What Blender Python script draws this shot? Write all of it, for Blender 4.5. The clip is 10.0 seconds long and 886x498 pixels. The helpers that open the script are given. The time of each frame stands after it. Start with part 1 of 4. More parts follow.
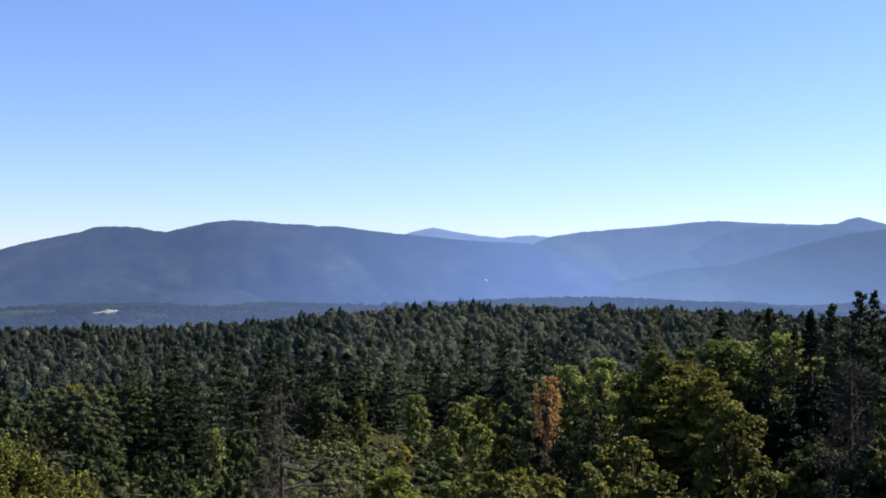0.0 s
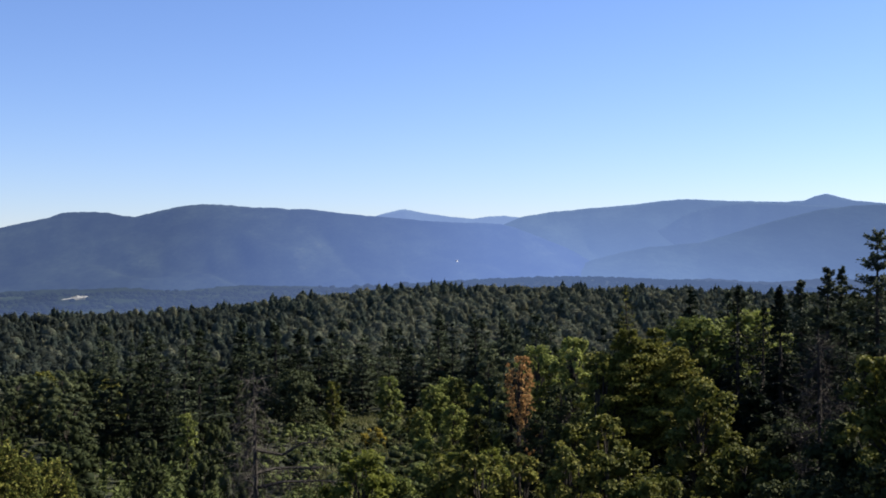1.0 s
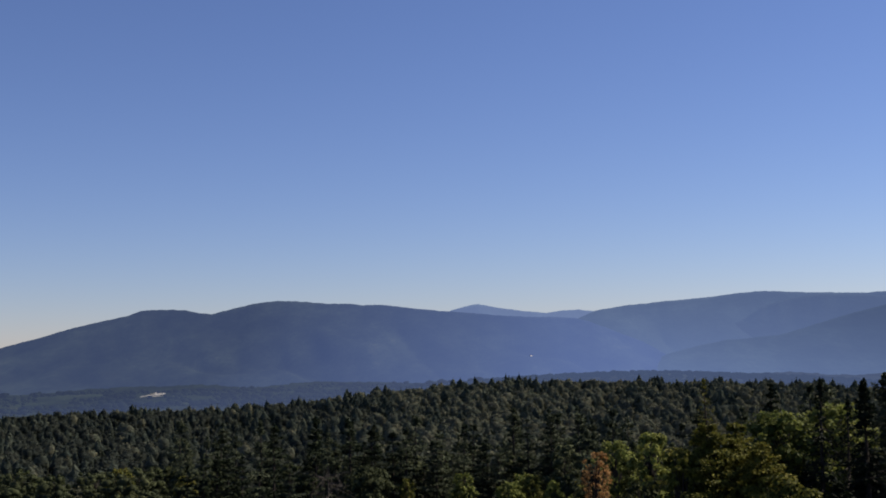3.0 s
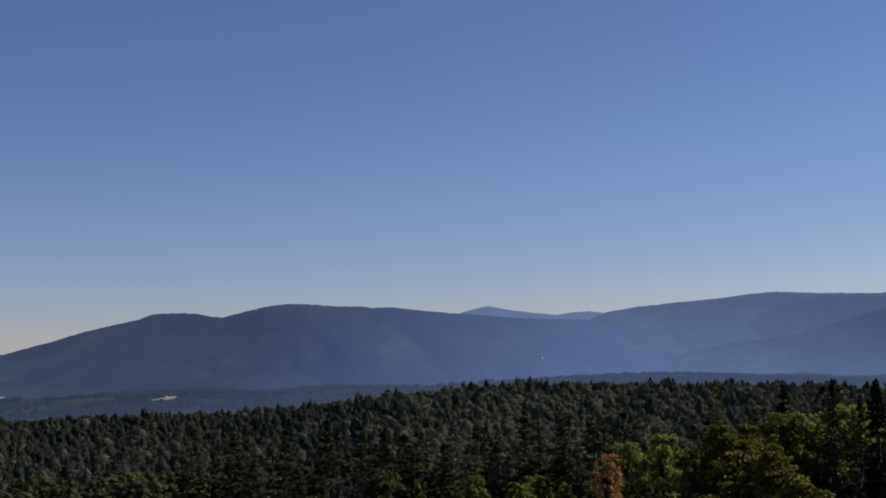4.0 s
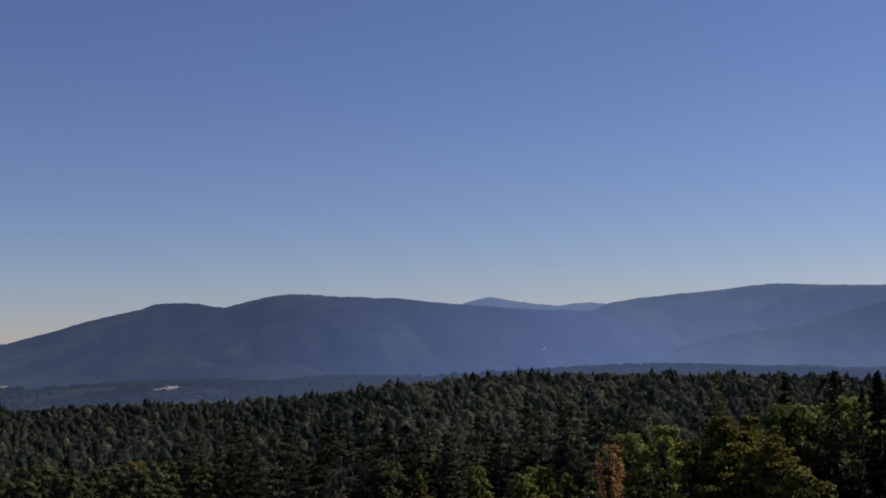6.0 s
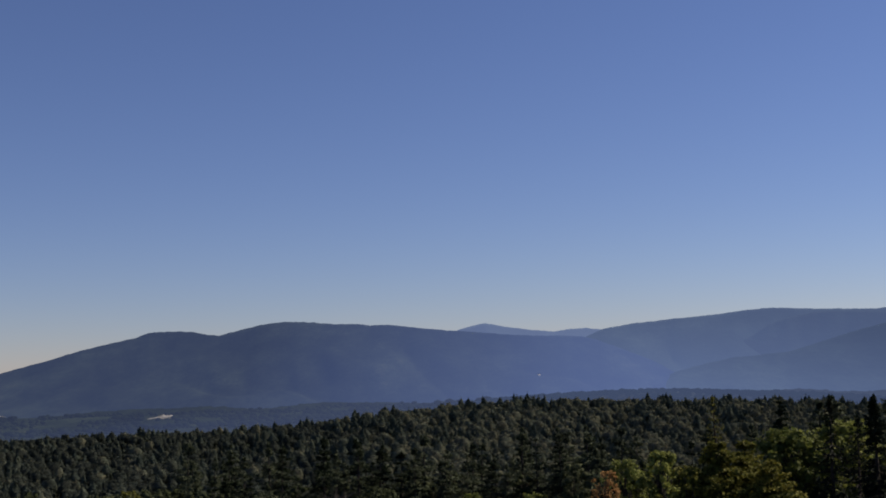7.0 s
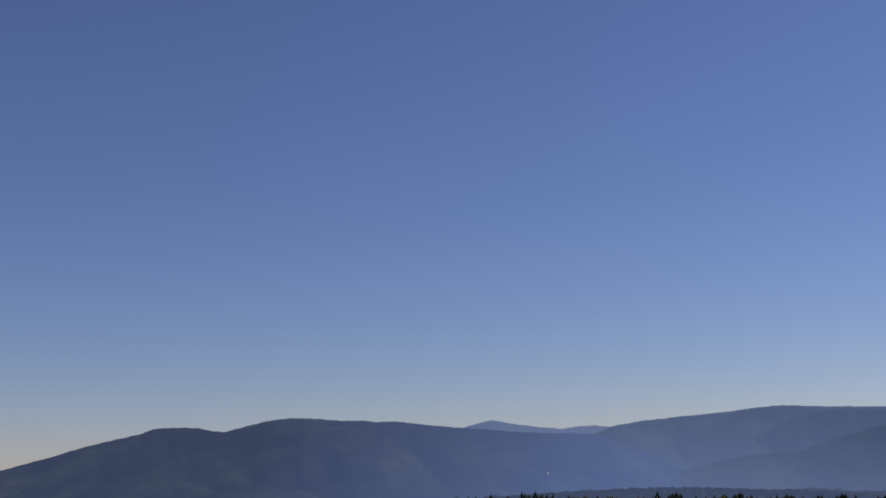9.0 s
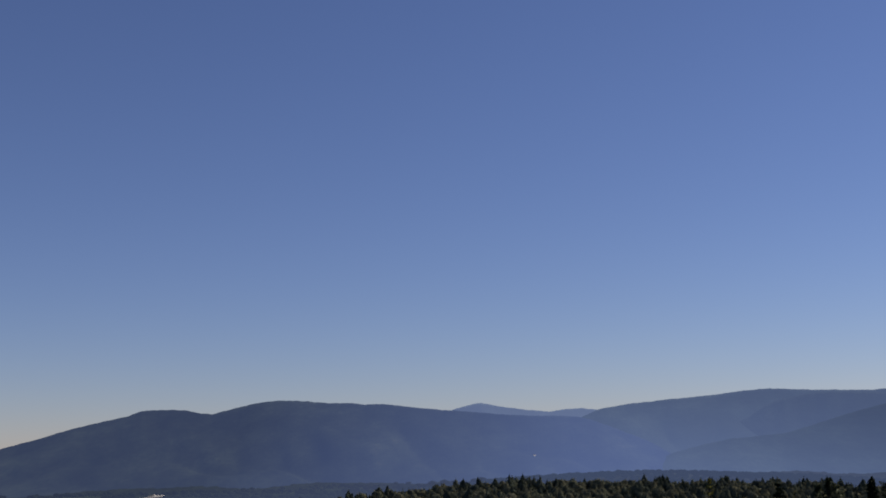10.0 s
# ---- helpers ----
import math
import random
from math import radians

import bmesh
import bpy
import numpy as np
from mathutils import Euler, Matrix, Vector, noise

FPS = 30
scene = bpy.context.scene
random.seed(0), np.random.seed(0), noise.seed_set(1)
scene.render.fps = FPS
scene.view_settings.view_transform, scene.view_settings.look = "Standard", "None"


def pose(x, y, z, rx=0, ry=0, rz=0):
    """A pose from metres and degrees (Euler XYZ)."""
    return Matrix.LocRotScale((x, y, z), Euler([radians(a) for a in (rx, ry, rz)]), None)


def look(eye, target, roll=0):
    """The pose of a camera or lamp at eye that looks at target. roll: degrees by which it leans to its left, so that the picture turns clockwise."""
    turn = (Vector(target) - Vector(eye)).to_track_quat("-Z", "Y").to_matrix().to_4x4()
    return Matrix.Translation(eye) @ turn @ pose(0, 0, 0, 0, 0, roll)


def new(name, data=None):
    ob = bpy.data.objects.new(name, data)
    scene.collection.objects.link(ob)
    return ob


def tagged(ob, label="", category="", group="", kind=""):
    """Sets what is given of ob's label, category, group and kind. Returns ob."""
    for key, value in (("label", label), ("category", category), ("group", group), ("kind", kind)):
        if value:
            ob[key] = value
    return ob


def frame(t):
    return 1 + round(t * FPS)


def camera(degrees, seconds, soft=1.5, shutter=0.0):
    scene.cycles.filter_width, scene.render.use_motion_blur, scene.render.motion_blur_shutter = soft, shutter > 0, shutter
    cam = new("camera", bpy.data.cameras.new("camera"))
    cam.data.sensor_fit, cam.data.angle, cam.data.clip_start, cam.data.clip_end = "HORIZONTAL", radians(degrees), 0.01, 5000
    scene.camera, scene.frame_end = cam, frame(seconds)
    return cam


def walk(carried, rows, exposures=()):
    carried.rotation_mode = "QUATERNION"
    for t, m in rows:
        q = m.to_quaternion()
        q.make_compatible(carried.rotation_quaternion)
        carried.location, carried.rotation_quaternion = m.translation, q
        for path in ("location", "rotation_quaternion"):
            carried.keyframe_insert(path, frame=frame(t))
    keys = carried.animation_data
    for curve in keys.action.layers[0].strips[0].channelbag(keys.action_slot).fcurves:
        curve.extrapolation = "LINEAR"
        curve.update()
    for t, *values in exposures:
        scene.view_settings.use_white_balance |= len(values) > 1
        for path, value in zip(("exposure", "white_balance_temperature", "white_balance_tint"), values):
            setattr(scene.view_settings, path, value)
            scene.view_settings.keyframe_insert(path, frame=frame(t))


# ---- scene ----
EYE = (0, 0, 120)
cam = camera(41.0, 10.0, soft=1.8)
# seconds; tilt, lean and turn of a camera that is held by hand on a lookout and only turns
PATH = [
    (0.0, pose(*EYE, 90.95, -0.00, 0.00)),
    (0.2, pose(*EYE, 90.88, 1.78, -0.46)),
    (0.5, pose(*EYE, 90.82, 1.83, -1.34)),
    (0.7, pose(*EYE, 89.89, 1.49, -1.81)),
    (1.0, pose(*EYE, 90.04, 0.74, -1.40)),
    (1.2, pose(*EYE, 91.62, 0.59, -1.01)),
    (1.5, pose(*EYE, 93.19, 0.68, 0.07)),
    (1.7, pose(*EYE, 93.41, 1.01, 0.66)),
    (2.0, pose(*EYE, 94.37, 1.22, 1.57)),
    (2.5, pose(*EYE, 94.44, 1.62, 1.70)),
    (3.0, pose(*EYE, 94.68, 1.19, 2.16)),
    (3.2, pose(*EYE, 94.98, 1.03, 2.49)),
    (4.3, pose(*EYE, 94.58, 1.51, 2.71)),
    (4.5, pose(*EYE, 94.44, 1.50, 2.77)),
    (5.0, pose(*EYE, 94.42, 1.24, 2.87)),
    (5.5, pose(*EYE, 93.99, 0.62, 2.79)),
    (5.7, pose(*EYE, 94.06, 1.01, 3.06)),
    (6.8, pose(*EYE, 95.46, 1.85, 2.04)),
    (7.0, pose(*EYE, 95.63, 1.66, 2.53)),
    (7.5, pose(*EYE, 96.07, 1.09, 3.09)),
    (8.0, pose(*EYE, 96.93, 0.78, 3.71)),
    (8.5, pose(*EYE, 98.76, 1.38, 3.31)),
    (9.0, pose(*EYE, 100.27, 1.48, 2.87)),
    (9.5, pose(*EYE, 99.77, 1.29, 2.51)),
    (10.0, pose(*EYE, 99.43, 1.41, 2.28)),
]
# seconds, stops, kelvin, tint
EXPOSURES = [(0.0, 1.57, 6500, 10), (0.5, 1.48, 6500, 10), (1.0, 1.36, 6500, 10), (1.5, 1.22, 6550, 11), (2.0, 1.06, 6600, 12), (2.5, 0.9, 6700, 13),
             (3.0, 0.68, 6800, 15), (4.5, 0.37, 6950, 16), (7.0, 0.39, 6950, 16), (8.0, 0.41, 6950, 16), (8.5, 0.37, 6980, 16), (10.0, 0.33, 6980, 16)]
walk(cam, PATH, EXPOSURES)

# ---- world and sun ----
SUN_BEARING, SUN_HEIGHT = 67.0, 41.0          # degrees clockwise from straight ahead, and above the horizon
world = bpy.data.worlds.new("world")
scene.world = world
world.use_nodes = True
wn = world.node_tree
sky = wn.nodes.new("ShaderNodeTexSky")
sky.sky_type = "NISHITA"
sky.sun_disc = False
sky.sun_elevation, sky.sun_rotation = radians(SUN_HEIGHT), radians(SUN_BEARING)
sky.altitude, sky.air_density, sky.dust_density, sky.ozone_density = 400, 1.0, 0.05, 5.0
tone = wn.nodes.new("ShaderNodeMixRGB")
tone.blend_type = "MULTIPLY"
tone.inputs["Fac"].default_value = 1.0
tone.inputs["Color2"].default_value = (0.948, 0.958, 1.215, 1)
wn.links.new(sky.outputs["Color"], tone.inputs["Color1"])
wn.links.new(tone.outputs["Color"], wn.nodes["Background"].inputs["Color"])
wn.nodes["Background"].inputs["Strength"].default_value = 0.05

sun_data = bpy.data.lights.new("sun", "SUN")
sun_data.energy, sun_data.angle, sun_data.color = 4.6, radians(0.5), (1.0, 0.92, 0.78)
sun = new("sun", sun_data)
sa, sh = radians(SUN_BEARING), radians(SUN_HEIGHT)
sun_way = Vector((math.sin(sa) * math.cos(sh), math.cos(sa) * math.cos(sh), math.sin(sh)))
sun.matrix_world = look(Vector(EYE) + 60 * sun_way, EYE)


# ---- noise for heights ----
def lattice(ix, iy, seed):
    h = (ix.astype(np.int64) * 374761393 + iy.astype(np.int64) * 668265263 + seed * 974634777) & 0x7FFFFFFF
    h = ((h ^ (h >> 13)) * 1274126177) & 0x7FFFFFFF
    return ((h ^ (h >> 16)) & 0xFFFF) / 65535.0


def smooth_noise(x, y, seed=0):
    """Value noise from 0 to 1 at one lattice unit."""
    x, y = np.asarray(x, float), np.asarray(y, float)
    ix, iy = np.floor(x), np.floor(y)
    fx, fy = x - ix, y - iy
    fx, fy = fx * fx * (3 - 2 * fx), fy * fy * (3 - 2 * fy)
    a, b = lattice(ix, iy, seed), lattice(ix + 1, iy, seed)
    c, d = lattice(ix, iy + 1, seed), lattice(ix + 1, iy + 1, seed)
    return (a * (1 - fx) + b * fx) * (1 - fy) + (c * (1 - fx) + d * fx) * fy


def fractal(x, y, seed=0, octaves=4):
    total, size = 0, 1.0
    for k in range(octaves):
        total = total + size * (smooth_noise(np.asarray(x) * 2 ** k, np.asarray(y) * 2 ** k, seed + k) - 0.5)
        size *= 0.5
    return total


def step01(v):
    v = np.clip(v, 0, 1)
    return v * v * (3 - 2 * v)


# ---- materials ----
def material(name):
    m = bpy.data.materials.new(name)
    m.use_nodes = True
    n = m.node_tree
    n.nodes.clear()
    return m, n, n.nodes.new("ShaderNodeOutputMaterial")


def node(n, kind, **values):
    made = n.nodes.new(kind)
    for key, value in values.items():
        made.inputs[key.replace("_", " ")].default_value = value
    return made


def ramp(n, source, stops):
    r = n.nodes.new("ShaderNodeValToRGB")
    while len(r.color_ramp.elements) < len(stops):
        r.color_ramp.elements.new(0.5)
    for e, (at, colour) in zip(r.color_ramp.elements, stops):
        e.position, e.color = at, (*colour, 1)
    n.links.new(source, r.inputs["Fac"])
    return r.outputs["Color"]


def leaf_material(name, dark, mid, bright, glow_through=0.35, gloss=0.08, roughness=0.75, patch=4.0, even=0.0):
    """Foliage: each leaf or spray differs a little, each tree differs more, and light shines through."""
    m, n, out = material(name)
    geo = n.nodes.new("ShaderNodeNewGeometry")
    dark, bright = (tuple(c + (k - c) * even for c, k in zip(end, mid)) for end in (dark, bright))
    colour = ramp(n, geo.outputs["Random Per Island"], [(0.0, dark), (0.55, mid), (1.0, bright)])
    texture = node(n, "ShaderNodeTexNoise", Scale=1.0 / patch, Detail=3.0)
    coords = n.nodes.new("ShaderNodeTexCoord")
    n.links.new(coords.outputs["Object"], texture.inputs["Vector"])
    value = n.nodes.new("ShaderNodeMapRange")
    value.inputs["To Min"].default_value, value.inputs["To Max"].default_value = 0.75, 1.28
    per_tree = n.nodes.new("ShaderNodeObjectInfo").outputs["Random"]
    n.links.new(per_tree, value.inputs["Value"])
    patchy = n.nodes.new("ShaderNodeMapRange")
    patchy.inputs["From Min"].default_value, patchy.inputs["From Max"].default_value = 0.3, 0.7
    patchy.inputs["To Min"].default_value, patchy.inputs["To Max"].default_value = 0.75, 1.25
    n.links.new(texture.outputs["Fac"], patchy.inputs["Value"])
    both = n.nodes.new("ShaderNodeMath")
    both.operation = "MULTIPLY"
    n.links.new(value.outputs["Result"], both.inputs[0])
    n.links.new(patchy.outputs["Result"], both.inputs[1])
    hue = n.nodes.new("ShaderNodeMapRange")
    hue.inputs["To Min"].default_value, hue.inputs["To Max"].default_value = 0.508, 0.490
    n.links.new(per_tree, hue.inputs["Value"])
    shift = n.nodes.new("ShaderNodeHueSaturation")
    n.links.new(hue.outputs["Result"], shift.inputs["Hue"])
    n.links.new(both.outputs["Value"], shift.inputs["Value"])
    n.links.new(colour, shift.inputs["Color"])
    skin = node(n, "ShaderNodeBsdfPrincipled", Roughness=roughness)
    skin.inputs["Specular IOR Level"].default_value = gloss
    thin = n.nodes.new("ShaderNodeBsdfTranslucent")
    mix = n.nodes.new("ShaderNodeMixShader")
    mix.inputs["Fac"].default_value = glow_through
    n.links.new(shift.outputs["Color"], skin.inputs["Base Color"])
    n.links.new(shift.outputs["Color"], thin.inputs["Color"])
    n.links.new(skin.outputs["BSDF"], mix.inputs[1])
    n.links.new(thin.outputs["BSDF"], mix.inputs[2])
    n.links.new(mix.outputs["Shader"], out.inputs["Surface"])
    return m


def rough_material(name, stops, scale, detail=6.0, bump=0.3, roughness=0.9, stretch=(1, 1, 1)):
    m, n, out = material(name)
    coords = n.nodes.new("ShaderNodeTexCoord")
    mapping = n.nodes.new("ShaderNodeMapping")
    mapping.inputs["Scale"].default_value = stretch
    n.links.new(coords.outputs["Object"], mapping.inputs["Vector"])
    fine = node(n, "ShaderNodeTexNoise", Scale=scale, Detail=detail, Roughness=0.65)
    n.links.new(mapping.outputs["Vector"], fine.inputs["Vector"])
    colour = ramp(n, fine.outputs["Fac"], stops)
    skin = node(n, "ShaderNodeBsdfPrincipled", Roughness=roughness)
    skin.inputs["Specular IOR Level"].default_value = 0.2
    n.links.new(colour, skin.inputs["Base Color"])
    relief = node(n, "ShaderNodeBump", Strength=bump, Distance=0.05)
    n.links.new(fine.outputs["Fac"], relief.inputs["Height"])
    n.links.new(relief.outputs["Normal"], skin.inputs["Normal"])
    n.links.new(skin.outputs["BSDF"], out.inputs["Surface"])
    return m


def hazy_distance_material(name, woods, clearing, haze_colour, strength, grain=0.012, thick=0.335, rise=265):
    """Wooded slopes kilometres away: a backdrop whose haze is painted as blue emission, thicker in the basin between
    the ridges.
    """
    m, n, out = material(name)
    coords = n.nodes.new("ShaderNodeTexCoord")
    broad = node(n, "ShaderNodeTexNoise", Scale=grain * 0.45, Detail=6.0, Roughness=0.66)
    crowns = node(n, "ShaderNodeTexNoise", Scale=grain * 6, Detail=5.0, Roughness=0.7)
    spread = n.nodes.new("ShaderNodeMapping")
    spread.inputs["Scale"].default_value = (1.0, 0.3, 1.6)
    n.links.new(coords.outputs["Object"], spread.inputs["Vector"])
    for tex in (broad, crowns):
        n.links.new(spread.outputs["Vector"], tex.inputs["Vector"])
    patches = ramp(n, broad.outputs["Fac"], [(0.34, tuple(0.55 * c for c in woods)), (0.50, woods), (0.63, tuple(1.6 * c for c in woods)), (0.76, clearing)])
    speckle = ramp(n, crowns.outputs["Fac"], [(0.3, (0.75, 0.75, 0.77)), (0.7, (1.2, 1.2, 1.17))])
    both = n.nodes.new("ShaderNodeMixRGB")
    both.blend_type = "MULTIPLY"
    both.inputs["Fac"].default_value = 1.0
    n.links.new(patches, both.inputs["Color1"])
    n.links.new(speckle, both.inputs["Color2"])
    skin = node(n, "ShaderNodeBsdfDiffuse", Roughness=1.0)
    n.links.new(both.outputs["Color"], skin.inputs["Color"])
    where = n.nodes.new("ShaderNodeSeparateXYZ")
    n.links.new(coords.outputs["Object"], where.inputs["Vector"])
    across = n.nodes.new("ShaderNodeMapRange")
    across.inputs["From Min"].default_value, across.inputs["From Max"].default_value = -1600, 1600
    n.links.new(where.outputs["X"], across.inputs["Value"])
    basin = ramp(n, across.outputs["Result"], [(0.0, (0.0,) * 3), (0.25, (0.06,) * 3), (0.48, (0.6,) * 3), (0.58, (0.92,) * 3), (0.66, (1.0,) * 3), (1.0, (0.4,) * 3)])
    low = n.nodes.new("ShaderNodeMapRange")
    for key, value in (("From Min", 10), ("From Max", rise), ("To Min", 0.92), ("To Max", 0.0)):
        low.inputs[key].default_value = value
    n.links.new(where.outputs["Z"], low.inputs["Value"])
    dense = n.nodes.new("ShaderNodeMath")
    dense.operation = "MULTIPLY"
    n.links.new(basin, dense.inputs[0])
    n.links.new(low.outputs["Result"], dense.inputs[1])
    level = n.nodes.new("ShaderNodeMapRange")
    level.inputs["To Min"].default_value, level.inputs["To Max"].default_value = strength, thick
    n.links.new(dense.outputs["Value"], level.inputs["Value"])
    # emission painted over the slope in place of haze
    haze_glow = node(n, "ShaderNodeEmission", Color=(*haze_colour, 1))
    n.links.new(level.outputs["Result"], haze_glow.inputs["Strength"])
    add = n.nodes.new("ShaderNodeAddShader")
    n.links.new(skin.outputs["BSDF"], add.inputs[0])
    n.links.new(haze_glow.outputs["Emission"], add.inputs[1])
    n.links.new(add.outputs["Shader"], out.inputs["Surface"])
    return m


PINE = leaf_material("pine_needles", (0.020, 0.028, 0.018), (0.045, 0.058, 0.033), (0.100, 0.115, 0.067), 0.2, even=0.5)
SPRUCE = leaf_material("spruce_needles", (0.006, 0.010, 0.006), (0.013, 0.021, 0.010), (0.027, 0.036, 0.015), 0.12, even=0.3)
MAPLE = leaf_material("green_leaves", (0.039, 0.046, 0.011), (0.090, 0.097, 0.020), (0.172, 0.161, 0.039), 0.26, 0.05, 0.6)
GOLDEN_GREEN = leaf_material("yellow_green_leaves", (0.050, 0.062, 0.015), (0.108, 0.122, 0.027), (0.188, 0.172, 0.045), 0.36)
OLIVE = leaf_material("yellowing_leaves", (0.048, 0.054, 0.011), (0.104, 0.109, 0.020), (0.186, 0.173, 0.037), 0.24, 0.06, 0.6)
FRESH = leaf_material("light_green_leaves", (0.072, 0.094, 0.023), (0.142, 0.167, 0.042), (0.224, 0.237, 0.066), 0.36, 0.06, 0.6)
ORANGE = leaf_material("orange_leaves", (0.155, 0.088, 0.032), (0.285, 0.165, 0.060), (0.395, 0.250, 0.100), 0.35)
SCRUB = leaf_material("dull_scrub_leaves", (0.034, 0.046, 0.015), (0.067, 0.083, 0.026), (0.118, 0.131, 0.047), 0.22, even=0.4)
WOOD_LEAF = leaf_material("dull_green_leaves", (0.023, 0.032, 0.016), (0.042, 0.052, 0.024), (0.065, 0.074, 0.034), 0.24, even=0.4)
GRASS = leaf_material("olive_grass", (0.052, 0.059, 0.019), (0.097, 0.101, 0.038), (0.152, 0.144, 0.070), 0.35)
# darker copy of the green leaves: shade put into their colour
SHADY = leaf_material("shade_darkened_leaves", (0.013, 0.019, 0.008), (0.026, 0.034, 0.013), (0.046, 0.053, 0.020), 0.18, 0.05, 0.7, even=0.3)
LIME = leaf_material("bright_green_leaves", (0.086, 0.100, 0.018), (0.131, 0.148, 0.027), (0.181, 0.190, 0.042), 0.5, 0.06, 0.6)
YELLOW = leaf_material("yellow_leaves", (0.125, 0.105, 0.018), (0.205, 0.175, 0.030), (0.30, 0.260, 0.052), 0.5)


def woods_material(name, shades, grain):
    """Crowns of the wide forest: shades that change from tree to tree, a leafy grain and light through the leaves."""
    m, n, out = material(name)
    geo = n.nodes.new("ShaderNodeNewGeometry")
    coords = n.nodes.new("ShaderNodeTexCoord")
    trees = node(n, "ShaderNodeTexNoise", Scale=0.10, Detail=2.0, Roughness=0.5)
    leafy = node(n, "ShaderNodeTexNoise", Scale=grain, Detail=3.0, Roughness=0.7)
    for tex in (trees, leafy):
        n.links.new(coords.outputs["Object"], tex.inputs["Vector"])
    spread = n.nodes.new("ShaderNodeMath")
    spread.operation = "MULTIPLY_ADD"
    spread.inputs[1].default_value = 0.30
    n.links.new(geo.outputs["Random Per Island"], spread.inputs[0])
    n.links.new(trees.outputs["Fac"], spread.inputs[2])
    colour = ramp(n, spread.outputs["Value"], [(0.46 + 0.40 * k / (len(shades) - 1), c) for k, c in enumerate(shades)])
    speckle = ramp(n, leafy.outputs["Fac"], [(0.34, (0.55, 0.55, 0.55)), (0.66, (1.40, 1.38, 1.33))])
    both = n.nodes.new("ShaderNodeMixRGB")
    both.blend_type = "MULTIPLY"
    both.inputs["Fac"].default_value = 1.0
    n.links.new(colour, both.inputs["Color1"])
    n.links.new(speckle, both.inputs["Color2"])
    skin = node(n, "ShaderNodeBsdfDiffuse", Roughness=1.0)
    through_leaf = n.nodes.new("ShaderNodeBsdfTranslucent")
    relief = node(n, "ShaderNodeBump", Strength=1.0, Distance=1.1)
    n.links.new(leafy.outputs["Fac"], relief.inputs["Height"])
    for target in (skin, through_leaf):
        n.links.new(relief.outputs["Normal"], target.inputs["Normal"])
    mix = node(n, "ShaderNodeMixShader", Fac=0.45)
    for target in (skin, through_leaf):
        n.links.new(both.outputs["Color"], target.inputs["Color"])
    n.links.new(skin.outputs["BSDF"], mix.inputs[1])
    n.links.new(through_leaf.outputs["BSDF"], mix.inputs[2])
    n.links.new(mix.outputs["Shader"], out.inputs["Surface"])
    return m


# far crowns greyed: haze over the forest is mixed into these base colours
WOODS_PINE = woods_material("far_conifer_needles", [(0.061, 0.079, 0.068), (0.085, 0.107, 0.087), (0.111, 0.129, 0.102)], 0.9)
WOODS_LEAF = woods_material("far_broad_leaves", [(0.082, 0.099, 0.080), (0.118, 0.136, 0.102), (0.147, 0.158, 0.116), (0.167, 0.167, 0.114), (0.124, 0.145, 0.107)], 0.8)
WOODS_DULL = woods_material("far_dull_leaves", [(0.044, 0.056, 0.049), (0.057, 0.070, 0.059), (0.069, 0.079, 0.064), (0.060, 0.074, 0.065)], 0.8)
BARK = rough_material("grey_brown_bark", [(0.3, (0.015, 0.013, 0.010)), (0.7, (0.052, 0.043, 0.036))], 9.0, stretch=(1, 1, 0.25))
DEAD_WOOD = rough_material("weathered_dead_wood", [(0.3, (0.024, 0.021, 0.018)), (0.7, (0.080, 0.070, 0.060))], 12.0, stretch=(1, 1, 0.2))
GROUND = rough_material("scrubby_ground", [(0.30, (0.014, 0.018, 0.007)), (0.52, (0.027, 0.030, 0.012)), (0.75, (0.050, 0.045, 0.022))], 0.35, 9.0, 0.6)
# gravel tinted slightly cool: distance haze put into the base colour
SAND = rough_material("pale_gravel", [(0.35, (0.077, 0.080, 0.083)), (0.6, (0.203, 0.210, 0.217))], 0.06, 6.0, 0.3)
WHITE_PAINT = rough_material("white_paint", [(0.3, (0.60, 0.62, 0.66)), (0.7, (0.70, 0.73, 0.78))], 2.0, 4.0, 0.05)
ROOFING = rough_material("grey_roofing", [(0.3, (0.16, 0.16, 0.17)), (0.7, (0.26, 0.26, 0.27))], 2.0, 4.0, 0.05)
# ridge, valley and hill: dark woods plus the painted blue haze glow
RIDGE_LEFT = hazy_distance_material("wooded_mountain", (0.016, 0.021, 0.013), (0.050, 0.056, 0.030), (0.206, 0.334, 0.752), 0.1010, thick=0.330, rise=1000)
RIDGE_RIGHT = hazy_distance_material("wooded_mountain_far", (0.020, 0.027, 0.021), (0.039, 0.048, 0.034), (0.260, 0.412, 0.81), 0.1940, thick=0.300)
RIDGE_SHOULDER = hazy_distance_material("wooded_shoulder", (0.020, 0.027, 0.021), (0.039, 0.048, 0.034), (0.255, 0.402, 0.80), 0.1760, thick=0.300, rise=300)
RIDGE_SPUR = hazy_distance_material("wooded_spur", (0.020, 0.028, 0.020), (0.039, 0.048, 0.032), (0.245, 0.390, 0.78), 0.1220, thick=0.292, rise=330)
RIDGE_BEHIND = hazy_distance_material("wooded_mountain_farthest", (0.017, 0.025, 0.022), (0.032, 0.041, 0.034), (0.31, 0.46, 0.86), 0.2392, thick=0.350, rise=330)
VALLEY_WOODS = hazy_distance_material("valley_woods", (0.011, 0.016, 0.008), (0.032, 0.036, 0.019), (0.208, 0.310, 0.615), 0.0850, grain=0.022, thick=0.235)
HILL_WOODS = hazy_distance_material("hill_woods", (0.005, 0.008, 0.006), (0.007, 0.010, 0.006), (0.205, 0.32, 0.63), 0.1420, grain=0.03, thick=0.182)


